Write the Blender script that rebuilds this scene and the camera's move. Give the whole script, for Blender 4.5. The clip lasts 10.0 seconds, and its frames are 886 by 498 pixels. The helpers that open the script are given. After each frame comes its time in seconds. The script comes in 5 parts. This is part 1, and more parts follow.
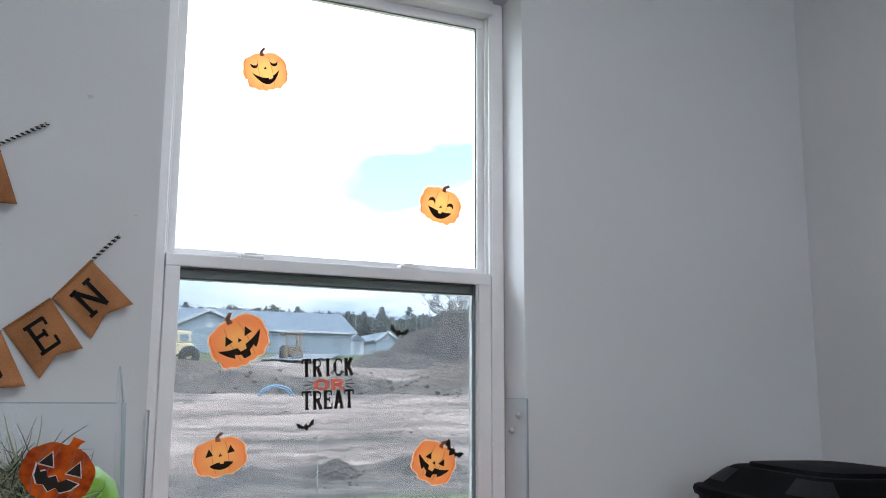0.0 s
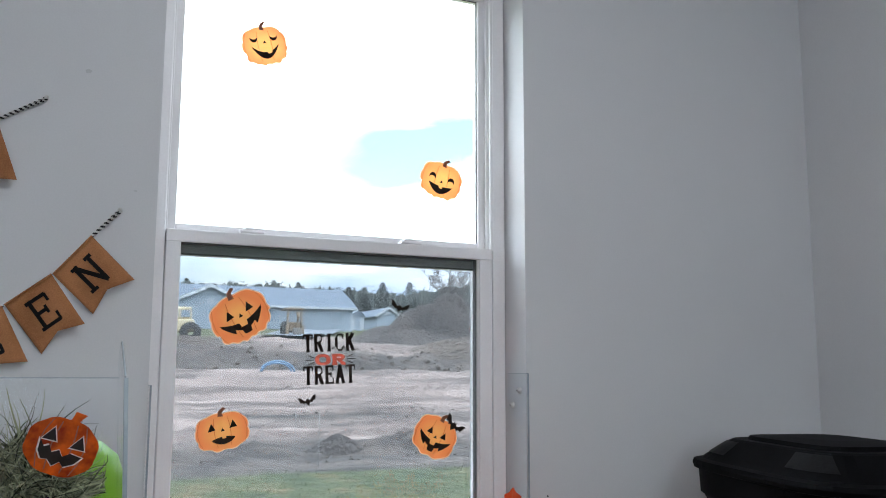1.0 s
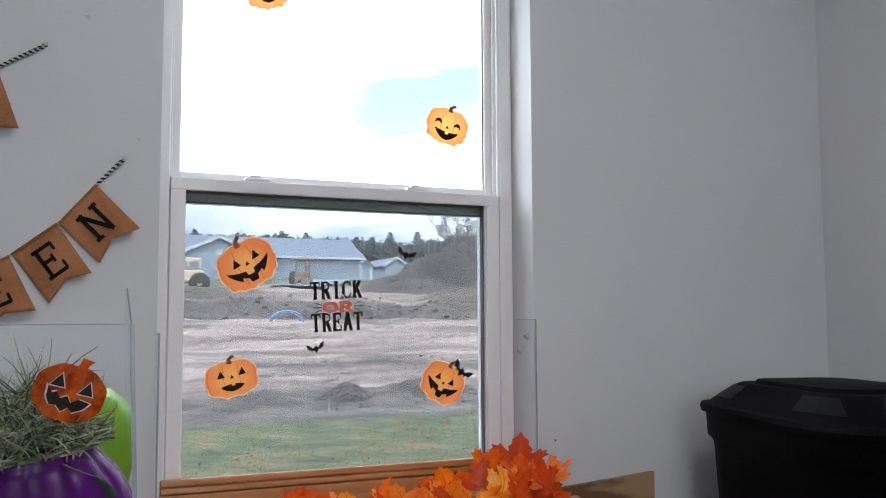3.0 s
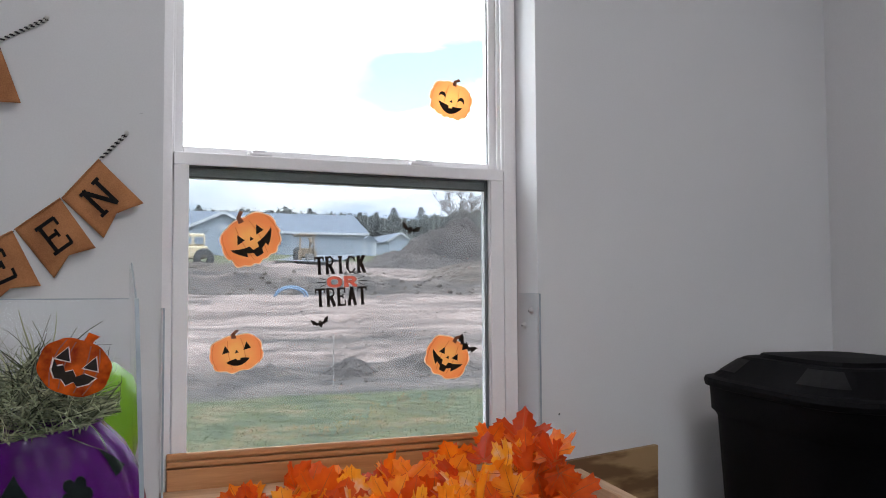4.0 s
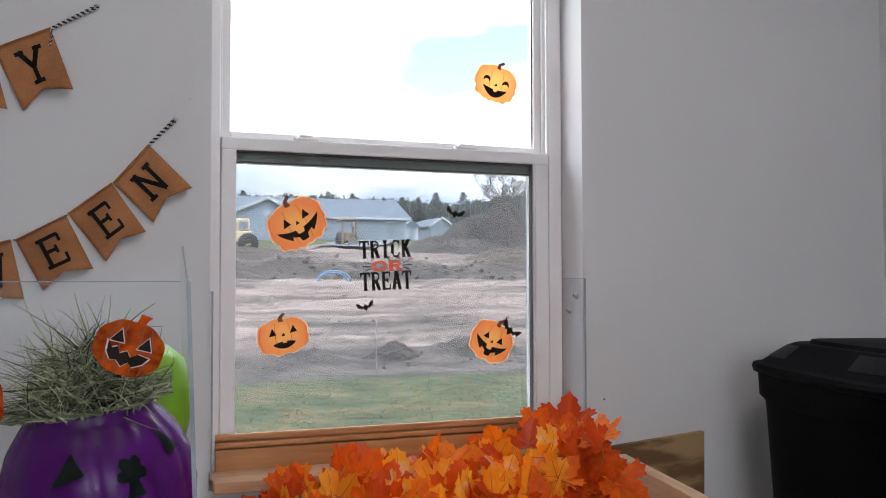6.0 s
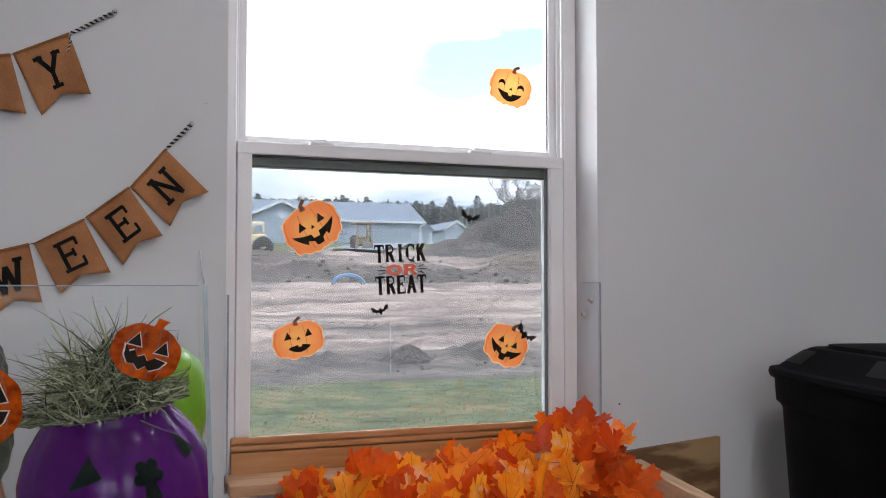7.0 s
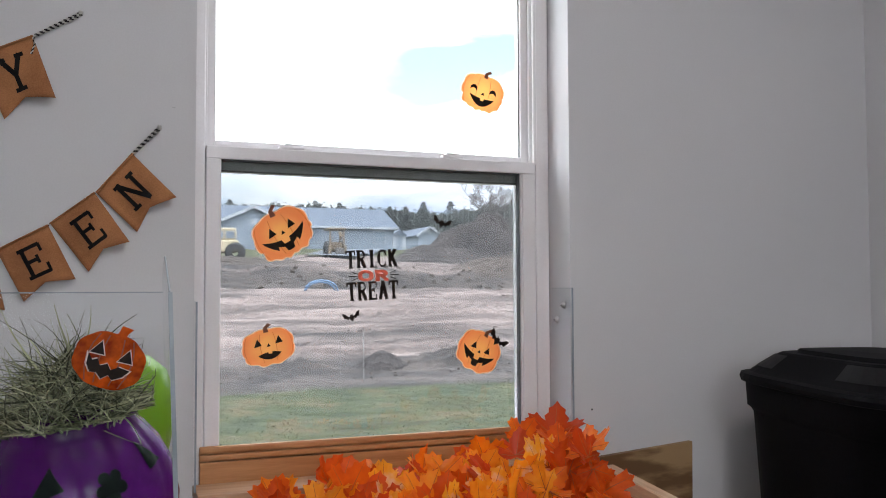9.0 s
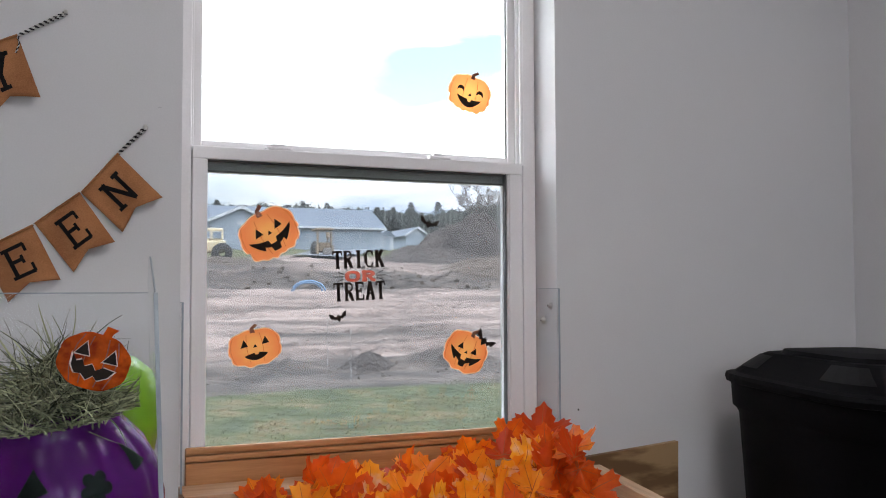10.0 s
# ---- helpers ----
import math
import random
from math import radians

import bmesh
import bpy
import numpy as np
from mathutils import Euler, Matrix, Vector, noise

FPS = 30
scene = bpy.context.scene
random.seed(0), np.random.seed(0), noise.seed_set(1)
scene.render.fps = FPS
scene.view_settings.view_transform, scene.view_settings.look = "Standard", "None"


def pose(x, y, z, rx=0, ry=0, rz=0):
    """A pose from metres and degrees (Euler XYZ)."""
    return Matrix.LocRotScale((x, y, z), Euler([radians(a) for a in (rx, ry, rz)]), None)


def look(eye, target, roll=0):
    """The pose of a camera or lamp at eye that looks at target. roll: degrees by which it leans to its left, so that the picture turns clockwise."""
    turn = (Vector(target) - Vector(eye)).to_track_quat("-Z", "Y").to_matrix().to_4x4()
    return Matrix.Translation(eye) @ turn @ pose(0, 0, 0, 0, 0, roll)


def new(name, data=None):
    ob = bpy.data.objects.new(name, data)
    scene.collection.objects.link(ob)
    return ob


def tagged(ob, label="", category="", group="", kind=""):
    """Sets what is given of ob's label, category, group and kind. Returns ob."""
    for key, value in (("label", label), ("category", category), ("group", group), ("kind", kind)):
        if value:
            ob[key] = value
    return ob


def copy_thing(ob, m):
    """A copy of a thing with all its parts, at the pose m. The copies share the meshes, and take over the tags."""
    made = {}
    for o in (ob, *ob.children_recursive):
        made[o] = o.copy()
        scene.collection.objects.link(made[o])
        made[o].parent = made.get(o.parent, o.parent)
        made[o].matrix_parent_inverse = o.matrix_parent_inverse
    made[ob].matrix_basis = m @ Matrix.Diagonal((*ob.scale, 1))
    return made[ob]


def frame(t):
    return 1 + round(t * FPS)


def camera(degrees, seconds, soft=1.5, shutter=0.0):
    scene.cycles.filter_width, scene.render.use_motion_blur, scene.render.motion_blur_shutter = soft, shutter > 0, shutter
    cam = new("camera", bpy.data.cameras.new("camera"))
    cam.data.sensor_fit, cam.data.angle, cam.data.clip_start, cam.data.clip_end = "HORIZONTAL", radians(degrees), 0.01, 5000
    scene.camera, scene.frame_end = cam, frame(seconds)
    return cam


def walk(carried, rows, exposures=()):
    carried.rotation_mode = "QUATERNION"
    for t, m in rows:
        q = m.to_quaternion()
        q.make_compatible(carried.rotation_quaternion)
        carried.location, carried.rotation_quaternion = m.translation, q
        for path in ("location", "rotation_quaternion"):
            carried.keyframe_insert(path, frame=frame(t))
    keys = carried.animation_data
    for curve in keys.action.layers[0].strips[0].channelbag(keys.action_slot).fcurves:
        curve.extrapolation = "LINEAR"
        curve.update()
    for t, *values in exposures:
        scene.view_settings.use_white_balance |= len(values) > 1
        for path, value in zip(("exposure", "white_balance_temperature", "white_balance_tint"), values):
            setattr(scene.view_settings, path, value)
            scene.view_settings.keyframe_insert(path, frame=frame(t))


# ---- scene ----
cam = camera(53.1, 10.0, soft=1.0)
PATH = [
    (0, (-0.242, -2.1, 0.95), (0.564, -0.3, 1.279), 0.3),
    (0.5, (-0.241, -2.1, 0.951), (0.565, -0.294, 1.248), 0.2),
    (1, (-0.242, -2.097, 0.949), (0.567, -0.289, 1.224), 0.2),
    (1.5, (-0.239, -2.095, 0.95), (0.57, -0.283, 1.199), 0.2),
    (2, (-0.24, -2.092, 0.947), (0.57, -0.277, 1.171), 0.0),
    (2.5, (-0.237, -2.089, 0.945), (0.568, -0.268, 1.138), -0.1),
    (4, (-0.234, -2.082, 0.942), (0.558, -0.249, 1.048), -0.3),
    (4.5, (-0.235, -2.083, 0.943), (0.557, -0.248, 1.027), -0.2),
    (5, (-0.236, -2.081, 0.941), (0.538, -0.239, 1.01), -0.2),
    (5.5, (-0.238, -2.079, 0.94), (0.499, -0.221, 1.008), -0.2),
    (7, (-0.242, -2.079, 0.942), (0.433, -0.199, 1.022), -0.0),
    (7.5, (-0.241, -2.081, 0.942), (0.434, -0.2, 1.028), -0.1),
    (8, (-0.238, -2.077, 0.944), (0.446, -0.2, 1.032), -0.1),
    (8.5, (-0.235, -2.07, 0.942), (0.472, -0.201, 1.033), -0.1),
    (9, (-0.234, -2.068, 0.942), (0.497, -0.209, 1.035), -0.2),
    (9.5, (-0.232, -2.069, 0.942), (0.517, -0.217, 1.036), -0.2),
    (10, (-0.233, -2.07, 0.942), (0.524, -0.221, 1.036), -0.2),
]
walk(cam, [(t, look(eye, target, roll)) for t, eye, target, roll in PATH],
     [(0.0, 0.0, 6320, 9.5), (2.5, 0.0, 6450, 11.5), (4.5, 0.0, 6780, 15), (10.0, 0.0, 6840, 16)])

# ---- world, sun, large lights, exposure ----
world = bpy.data.worlds.new("overcast_sky")
scene.world = world
world.use_nodes = True
wn, wl = world.node_tree.nodes, world.node_tree.links
wn.clear()
w_out = wn.new("ShaderNodeOutputWorld")
w_bg = wn.new("ShaderNodeBackground")
w_bg.inputs["Strength"].default_value = 0.72
w_sky = wn.new("ShaderNodeTexSky")
w_sky.sky_type = "NISHITA"
w_sky.sun_disc = False
w_sky.sun_elevation, w_sky.sun_rotation = radians(38), radians(205)
w_co = wn.new("ShaderNodeTexCoord")
w_map = wn.new("ShaderNodeMapping")
w_map.inputs["Scale"].default_value = (1.0, 1.0, 3.2)
w_noise = wn.new("ShaderNodeTexNoise")
w_noise.inputs["Scale"].default_value = 2.6
w_noise.inputs["Detail"].default_value = 7
w_noise.inputs["Roughness"].default_value = 0.55
w_ramp = wn.new("ShaderNodeValToRGB")
w_ramp.color_ramp.elements[0].position, w_ramp.color_ramp.elements[1].position = 0.34, 0.54
w_ramp.color_ramp.elements[0].color = (0.72, 0.72, 0.72, 1)
# one thin place in the cloud cover, towards the field
w_gap = wn.new("ShaderNodeVectorMath")
w_gap.operation = "DISTANCE"
w_gap.inputs[1].default_value = (0.0, 0.0, 0.0)
w_gmap = wn.new("ShaderNodeMapping")
w_gmap.vector_type = "TEXTURE"
w_gmap.inputs["Location"].default_value = (0.372, 0.885, 0.245)
w_gmap.inputs["Rotation"].default_value = (0, radians(-14), radians(-24))
w_gmap.inputs["Scale"].default_value = (0.50, 0.60, 0.135)
w_warp = wn.new("ShaderNodeMixRGB")
w_warp.blend_type = "LINEAR_LIGHT"
w_warp.inputs["Fac"].default_value = 0.09
w_gramp = wn.new("ShaderNodeValToRGB")
w_gramp.color_ramp.elements[0].position, w_gramp.color_ramp.elements[1].position = 0.16, 1.0
w_gramp.color_ramp.elements[0].color = (0.03, 0.03, 0.03, 1)
w_mul = wn.new("ShaderNodeMixRGB")
w_mul.blend_type = "MULTIPLY"
w_mul.inputs["Fac"].default_value = 1
w_mix = wn.new("ShaderNodeMixRGB")
# cloud: bright overhead, greyer and blotched towards the horizon
w_sep = wn.new("ShaderNodeSeparateXYZ")
w_low = wn.new("ShaderNodeMapRange")
w_low.inputs["From Min"].default_value, w_low.inputs["From Max"].default_value = 0.105, 0.185
w_fine = wn.new("ShaderNodeTexNoise")
w_fine.inputs["Scale"].default_value, w_fine.inputs["Detail"].default_value = 7.0, 6
w_fmap = wn.new("ShaderNodeMapping")
w_fmap.inputs["Scale"].default_value = (1.0, 1.0, 4.5)
w_grey = wn.new("ShaderNodeValToRGB")
w_grey.color_ramp.elements[0].position, w_grey.color_ramp.elements[1].position = 0.40, 0.60
w_grey.color_ramp.elements[0].color, w_grey.color_ramp.elements[1].color = (0.26, 0.33, 0.44, 1), (0.54, 0.57, 0.62, 1)
w_scale = wn.new("ShaderNodeMixRGB")
w_scale.blend_type = "MULTIPLY"
w_scale.inputs["Fac"].default_value = 1
w_scale.inputs["Color2"].default_value = (10, 10, 10, 1)
w_cloud = wn.new("ShaderNodeMixRGB")
w_cloud.inputs["Color2"].default_value = (11.6, 12.6, 13.8, 1)
wl.new(w_co.outputs["Generated"], w_sep.inputs["Vector"])
wl.new(w_sep.outputs["Z"], w_low.inputs["Value"])
wl.new(w_co.outputs["Generated"], w_fmap.inputs["Vector"])
wl.new(w_fmap.outputs["Vector"], w_fine.inputs["Vector"])
wl.new(w_fine.outputs["Fac"], w_grey.inputs["Fac"])
wl.new(w_grey.outputs["Color"], w_scale.inputs["Color1"])
wl.new(w_low.outputs["Result"], w_cloud.inputs["Fac"])
wl.new(w_scale.outputs["Color"], w_cloud.inputs["Color1"])
wl.new(w_cloud.outputs["Color"], w_mix.inputs["Color2"])
wl.new(w_co.outputs["Generated"], w_map.inputs["Vector"])
wl.new(w_map.outputs["Vector"], w_noise.inputs["Vector"])
wl.new(w_noise.outputs["Fac"], w_ramp.inputs["Fac"])
wl.new(w_co.outputs["Generated"], w_warp.inputs["Color1"])
wl.new(w_noise.outputs["Color"], w_warp.inputs["Color2"])
wl.new(w_warp.outputs["Color"], w_gmap.inputs["Vector"])
wl.new(w_gmap.outputs["Vector"], w_gap.inputs[0])
wl.new(w_gap.outputs["Value"], w_gramp.inputs["Fac"])
wl.new(w_ramp.outputs["Color"], w_mul.inputs["Color1"])
wl.new(w_gramp.outputs["Color"], w_mul.inputs["Color2"])
wl.new(w_mul.outputs["Color"], w_mix.inputs["Fac"])
w_thin = wn.new("ShaderNodeMixRGB")
w_thin.blend_type = "MULTIPLY"
w_thin.inputs["Fac"].default_value = 1
w_thin.inputs["Color2"].default_value = (0.36, 0.35, 0.27, 1)
wl.new(w_sky.outputs["Color"], w_thin.inputs["Color1"])
wl.new(w_thin.outputs["Color"], w_mix.inputs["Color1"])
wl.new(w_mix.outputs["Color"], w_bg.inputs["Color"])
wl.new(w_bg.outputs["Background"], w_out.inputs["Surface"])

sun = new("sun", bpy.data.lights.new("sun", "SUN"))
sun.data.energy, sun.data.angle, sun.data.color = 1.0, radians(14), (1.0, 0.95, 0.88)
sun.matrix_world = look((-30, -60, 52), (0, 0, 0))

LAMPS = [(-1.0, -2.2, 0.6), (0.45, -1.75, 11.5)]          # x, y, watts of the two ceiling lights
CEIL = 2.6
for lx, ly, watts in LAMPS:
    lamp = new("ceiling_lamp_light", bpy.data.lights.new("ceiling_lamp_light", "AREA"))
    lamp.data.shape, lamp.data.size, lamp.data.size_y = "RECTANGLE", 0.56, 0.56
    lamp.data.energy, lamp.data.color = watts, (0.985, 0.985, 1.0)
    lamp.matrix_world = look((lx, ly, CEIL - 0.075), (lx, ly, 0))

# area lamp as daylight from an assumed, unseen window behind the camera
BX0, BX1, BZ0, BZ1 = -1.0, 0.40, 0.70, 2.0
back_light = new("assumed_window_light", bpy.data.lights.new("assumed_window_light", "AREA"))
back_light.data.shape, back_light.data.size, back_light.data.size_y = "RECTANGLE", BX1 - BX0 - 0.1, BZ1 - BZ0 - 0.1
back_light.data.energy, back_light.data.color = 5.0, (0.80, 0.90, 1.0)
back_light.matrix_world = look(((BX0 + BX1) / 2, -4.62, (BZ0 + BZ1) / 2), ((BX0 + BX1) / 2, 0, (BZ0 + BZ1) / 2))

# ---- helpers of this scene ----
BASE = {}


def thing(name, base=(0, 0, 0), label="", category="", group="", kind=""):
    ob = new(name)
    ob.empty_display_size = 0.1
    ob.location = base
    BASE[ob.name] = Vector(base)
    return tagged(ob, label, category, group, kind)


def smooth(me, on=True):
    me.polygons.foreach_set("use_smooth", [on] * len(me.polygons))


def part(name, bm, material, parent=None, label="", soft=False):
    """Links a bmesh, given in world places, as one mesh under a thing or a part."""
    base = BASE.get(parent.name, Vector((0, 0, 0))) if parent else Vector((0, 0, 0))
    me = bpy.data.meshes.new(name)
    bmesh.ops.recalc_face_normals(bm, faces=bm.faces)
    if base.length:
        bmesh.ops.translate(bm, vec=-base, verts=bm.verts)
    bm.to_mesh(me)
    bm.free()
    if soft:
        smooth(me)
    for m in material if isinstance(material, (list, tuple)) else [material]:
        me.materials.append(m)
    ob = new(name, me)
    BASE[ob.name] = base
    if parent:
        ob.parent = parent
    return tagged(ob, label)


def box(x0, x1, y0, y1, z0, z1, bevel=0.0, bm=None):
    own = bm is None
    bm = bmesh.new() if own else bm
    made = bmesh.ops.create_cube(bm, size=1, matrix=Matrix.Translation(((x0 + x1) / 2, (y0 + y1) / 2, (z0 + z1) / 2))
                                 @ Matrix.Diagonal((abs(x1 - x0), abs(y1 - y0), abs(z1 - z0), 1)))
    if bevel:
        edges = list({e for v in made["verts"] for e in v.link_edges})
        bmesh.ops.bevel(bm, geom=edges, offset=bevel, segments=2, affect="EDGES", profile=0.6)
    return bm


def prism(points, y0, y1, bm=None):
    """A flat shape in x and z, given depth from y0 to y1."""
    bm = bm or bmesh.new()
    f = [bm.verts.new((x, y0, z)) for x, z in points]
    b = [bm.verts.new((x, y1, z)) for x, z in points]
    bm.faces.new(f)
    bm.faces.new(b[::-1])
    n = len(points)
    for i in range(n):
        bm.faces.new((f[i], b[i], b[(i + 1) % n], f[(i + 1) % n]))
    return bm


def lathe(profile, centre, steps=48, ribs=0, depth=0.0, bm=None):
    """A turned shape from (radius, height) pairs; ribs: lobes round it."""
    bm = bm or bmesh.new()
    rings = []
    for r, h in profile:
        ring = []
        for i in range(steps):
            a = math.tau * i / steps
            rr = r * (1 - depth * (1 - abs(math.sin(a * ribs / 2)) ** 0.6)) if ribs else r
            ring.append(bm.verts.new((centre[0] + rr * math.cos(a), centre[1] + rr * math.sin(a), centre[2] + h)))
        rings.append(ring)
    for a, b in zip(rings, rings[1:]):
        for i in range(steps):
            bm.faces.new((a[i], a[(i + 1) % steps], b[(i + 1) % steps], b[i]))
    return bm


def tube(points, radius, sides=8, bm=None, taper=None):
    bm = bm or bmesh.new()
    pts = [Vector(p) for p in points]
    rings = []
    for i, p in enumerate(pts):
        d = (pts[min(i + 1, len(pts) - 1)] - pts[max(i - 1, 0)]).normalized()
        u = d.orthogonal().normalized() if abs(d.z) > 0.95 else d.cross(Vector((0, 0, 1))).normalized()
        w = d.cross(u)
        r = radius if taper is None else radius + (taper - radius) * i / (len(pts) - 1)
        rings.append([bm.verts.new(p + r * (math.cos(math.tau * k / sides) * u + math.sin(math.tau * k / sides) * w)) for k in range(sides)])
    for a, b in zip(rings, rings[1:]):
        for k in range(sides):
            bm.faces.new((a[k], a[(k + 1) % sides], b[(k + 1) % sides], b[k]))
    bm.faces.new(rings[0][::-1])
    bm.faces.new(rings[-1])
    return bm


# ---- materials ----
def shader(name):
    m = bpy.data.materials.new(name)
    m.use_nodes = True
    n, l = m.node_tree.nodes, m.node_tree.links
    return m, n, l, n["Principled BSDF"]


def surface(name, a, b, rough=0.5, coarse=4.0, fine=90.0, bump=0.15, size=0.002, metal=0.0, stretch=(1, 1, 1), lo=0.35, hi=0.65, spec=0.5, island=False):
    """Two colours mixed at two scales, with fine relief; sizes in metres of the thing."""
    m, n, l, p = shader(name)
    co = n.new("ShaderNodeTexCoord")
    mp = n.new("ShaderNodeMapping")
    mp.inputs["Scale"].default_value = stretch
    l.new(co.outputs["Object"], mp.inputs["Vector"])
    t1, t2 = n.new("ShaderNodeTexNoise"), n.new("ShaderNodeTexNoise")
    t1.inputs["Scale"].default_value, t2.inputs["Scale"].default_value = coarse, fine
    t1.inputs["Detail"].default_value, t2.inputs["Detail"].default_value = 5, 4
    mean = n.new("ShaderNodeMix")
    mean.inputs["Factor"].default_value = 0.4
    ramp = n.new("ShaderNodeValToRGB")
    ramp.color_ramp.elements[0].position, ramp.color_ramp.elements[1].position = lo, hi
    ramp.color_ramp.elements[0].color, ramp.color_ramp.elements[1].color = (*a, 1), (*b, 1)
    bp = n.new("ShaderNodeBump")
    bp.inputs["Strength"].default_value, bp.inputs["Distance"].default_value = bump, size
    for t in (t1, t2):
        l.new(mp.outputs["Vector"], t.inputs["Vector"])
    l.new(t1.outputs["Fac"], mean.inputs["A"])
    l.new(t2.outputs["Fac"], mean.inputs["B"])
    tone = mean.outputs["Result"]
    if island:
        geo, each = n.new("ShaderNodeNewGeometry"), n.new("ShaderNodeMix")
        each.inputs["Factor"].default_value = 0.5
        l.new(tone, each.inputs["A"])
        l.new(geo.outputs["Random Per Island"], each.inputs["B"])
        tone = each.outputs["Result"]
    l.new(tone, ramp.inputs["Fac"])
    l.new(ramp.outputs["Color"], p.inputs["Base Color"])
    l.new(t2.outputs["Fac"], bp.inputs["Height"])
    l.new(bp.outputs["Normal"], p.inputs["Normal"])
    p.inputs["Roughness"].default_value, p.inputs["Metallic"].default_value = rough, metal
    p.inputs["Specular IOR Level"].default_value = spec
    return m


def clear(name, tint, rough, gloss=1.0, ior=1.45, veil=0.0):
    """Thin clear sheet: see-through, with a mirror's share by Fresnel, and a veil of dust."""
    m, n, l, p = shader(name)
    n.remove(p)
    out = n["Material Output"]
    tr, gl, fr = n.new("ShaderNodeBsdfTransparent"), n.new("ShaderNodeBsdfGlossy"), n.new("ShaderNodeLayerWeight")
    tr.inputs["Color"].default_value = (*tint, 1)
    gl.inputs["Roughness"].default_value = rough
    fr.inputs["Blend"].default_value = 0.5
    base = ((ior - 1) / (ior + 1)) ** 2
    fifth, mul = n.new("ShaderNodeMath"), n.new("ShaderNodeMath")
    fifth.operation, mul.operation = "POWER", "MULTIPLY_ADD"
    fifth.inputs[1].default_value = 5
    mul.inputs[1].default_value, mul.inputs[2].default_value = gloss * (1 - base), gloss * base
    mx = n.new("ShaderNodeMixShader")
    l.new(fr.outputs["Facing"], fifth.inputs[0])
    l.new(fifth.outputs["Value"], mul.inputs[0])
    l.new(mul.outputs["Value"], mx.inputs["Fac"])
    l.new(tr.outputs["BSDF"], mx.inputs[1])
    l.new(gl.outputs["BSDF"], mx.inputs[2])
    last = mx
    if veil:
        df = n.new("ShaderNodeBsdfDiffuse")
        df.inputs["Color"].default_value = (0.7, 0.7, 0.7, 1)
        dust = n.new("ShaderNodeTexNoise")
        dust.inputs["Scale"].default_value = 9
        amount = n.new("ShaderNodeMath")
        amount.operation = "MULTIPLY"
        amount.inputs[1].default_value = veil * 2
        l.new(dust.outputs["Fac"], amount.inputs[0])
        last = n.new("ShaderNodeMixShader")
        l.new(amount.outputs["Value"], last.inputs["Fac"])
        l.new(mx.outputs["Shader"], last.inputs[1])
        l.new(df.outputs["BSDF"], last.inputs[2])
    l.new(last.outputs["Shader"], out.inputs["Surface"])
    return m


def mesh_screen(name, open_share, scatter):
    """Fine woven screen: dims what lies behind it and scatters a little of the daylight."""
    m, n, l, p = shader(name)
    n.remove(p)
    tr, sc, mx = n.new("ShaderNodeBsdfTransparent"), n.new("ShaderNodeBsdfTranslucent"), n.new("ShaderNodeMixShader")
    tr.inputs["Color"].default_value = (*open_share, 1)
    sc.inputs["Color"].default_value = (0.55, 0.60, 0.66, 1)
    mx.inputs["Fac"].default_value = scatter
    l.new(tr.outputs["BSDF"], mx.inputs[1])
    l.new(sc.outputs["BSDF"], mx.inputs[2])
    l.new(mx.outputs["Shader"], n["Material Output"].inputs["Surface"])
    return m


def translucent(m, amount, color):
    """Lets some of the light behind a thin sheet through."""
    n, l = m.node_tree.nodes, m.node_tree.links
    p, out = n["Principled BSDF"], n["Material Output"]
    t, mx = n.new("ShaderNodeBsdfTranslucent"), n.new("ShaderNodeMixShader")
    mx.inputs["Fac"].default_value = amount
    if color is None:
        l.new(p.inputs["Base Color"].links[0].from_socket, t.inputs["Color"])
    else:
        t.inputs["Color"].default_value = (*color, 1)
    l.new(p.outputs["BSDF"], mx.inputs[1])
    l.new(t.outputs["BSDF"], mx.inputs[2])
    l.new(mx.outputs["Shader"], out.inputs["Surface"])
    return m


def wood(name, a, b, axis="x", rough=0.55, rings=60.0, lo=0.3, hi=0.75, run=0.06):
    m, n, l, p = shader(name)
    co, mp = n.new("ShaderNodeTexCoord"), n.new("ShaderNodeMapping")
    s = {"x": (run, 1, 1), "y": (1, run, 1), "z": (1, 1, run)}[axis]
    mp.inputs["Scale"].default_value = s
    wob, grain, ramp, bp = n.new("ShaderNodeTexNoise"), n.new("ShaderNodeTexNoise"), n.new("ShaderNodeValToRGB"), n.new("ShaderNodeBump")
    wob.inputs["Scale"].default_value, wob.inputs["Detail"].default_value, wob.inputs["Distortion"].default_value = rings, 3, 0.6
    grain.inputs["Scale"].default_value, grain.inputs["Detail"].default_value = 420, 3
    mean = n.new("ShaderNodeMix")
    mean.inputs["Factor"].default_value = 0.3
    ramp.color_ramp.elements[0].position, ramp.color_ramp.elements[1].position = lo, hi
    ramp.color_ramp.elements[0].color, ramp.color_ramp.elements[1].color = (*a, 1), (*b, 1)
    bp.inputs["Strength"].default_value, bp.inputs["Distance"].default_value = 0.15, 0.001
    l.new(co.outputs["Object"], mp.inputs["Vector"])
    l.new(mp.outputs["Vector"], wob.inputs["Vector"])
    l.new(mp.outputs["Vector"], grain.inputs["Vector"])
    l.new(wob.outputs["Fac"], mean.inputs["A"])
    l.new(grain.outputs["Fac"], mean.inputs["B"])
    l.new(mean.outputs["Result"], ramp.inputs["Fac"])
    l.new(ramp.outputs["Color"], p.inputs["Base Color"])
    l.new(grain.outputs["Fac"], bp.inputs["Height"])
    l.new(bp.outputs["Normal"], p.inputs["Normal"])
    p.inputs["Roughness"].default_value = rough
    return m


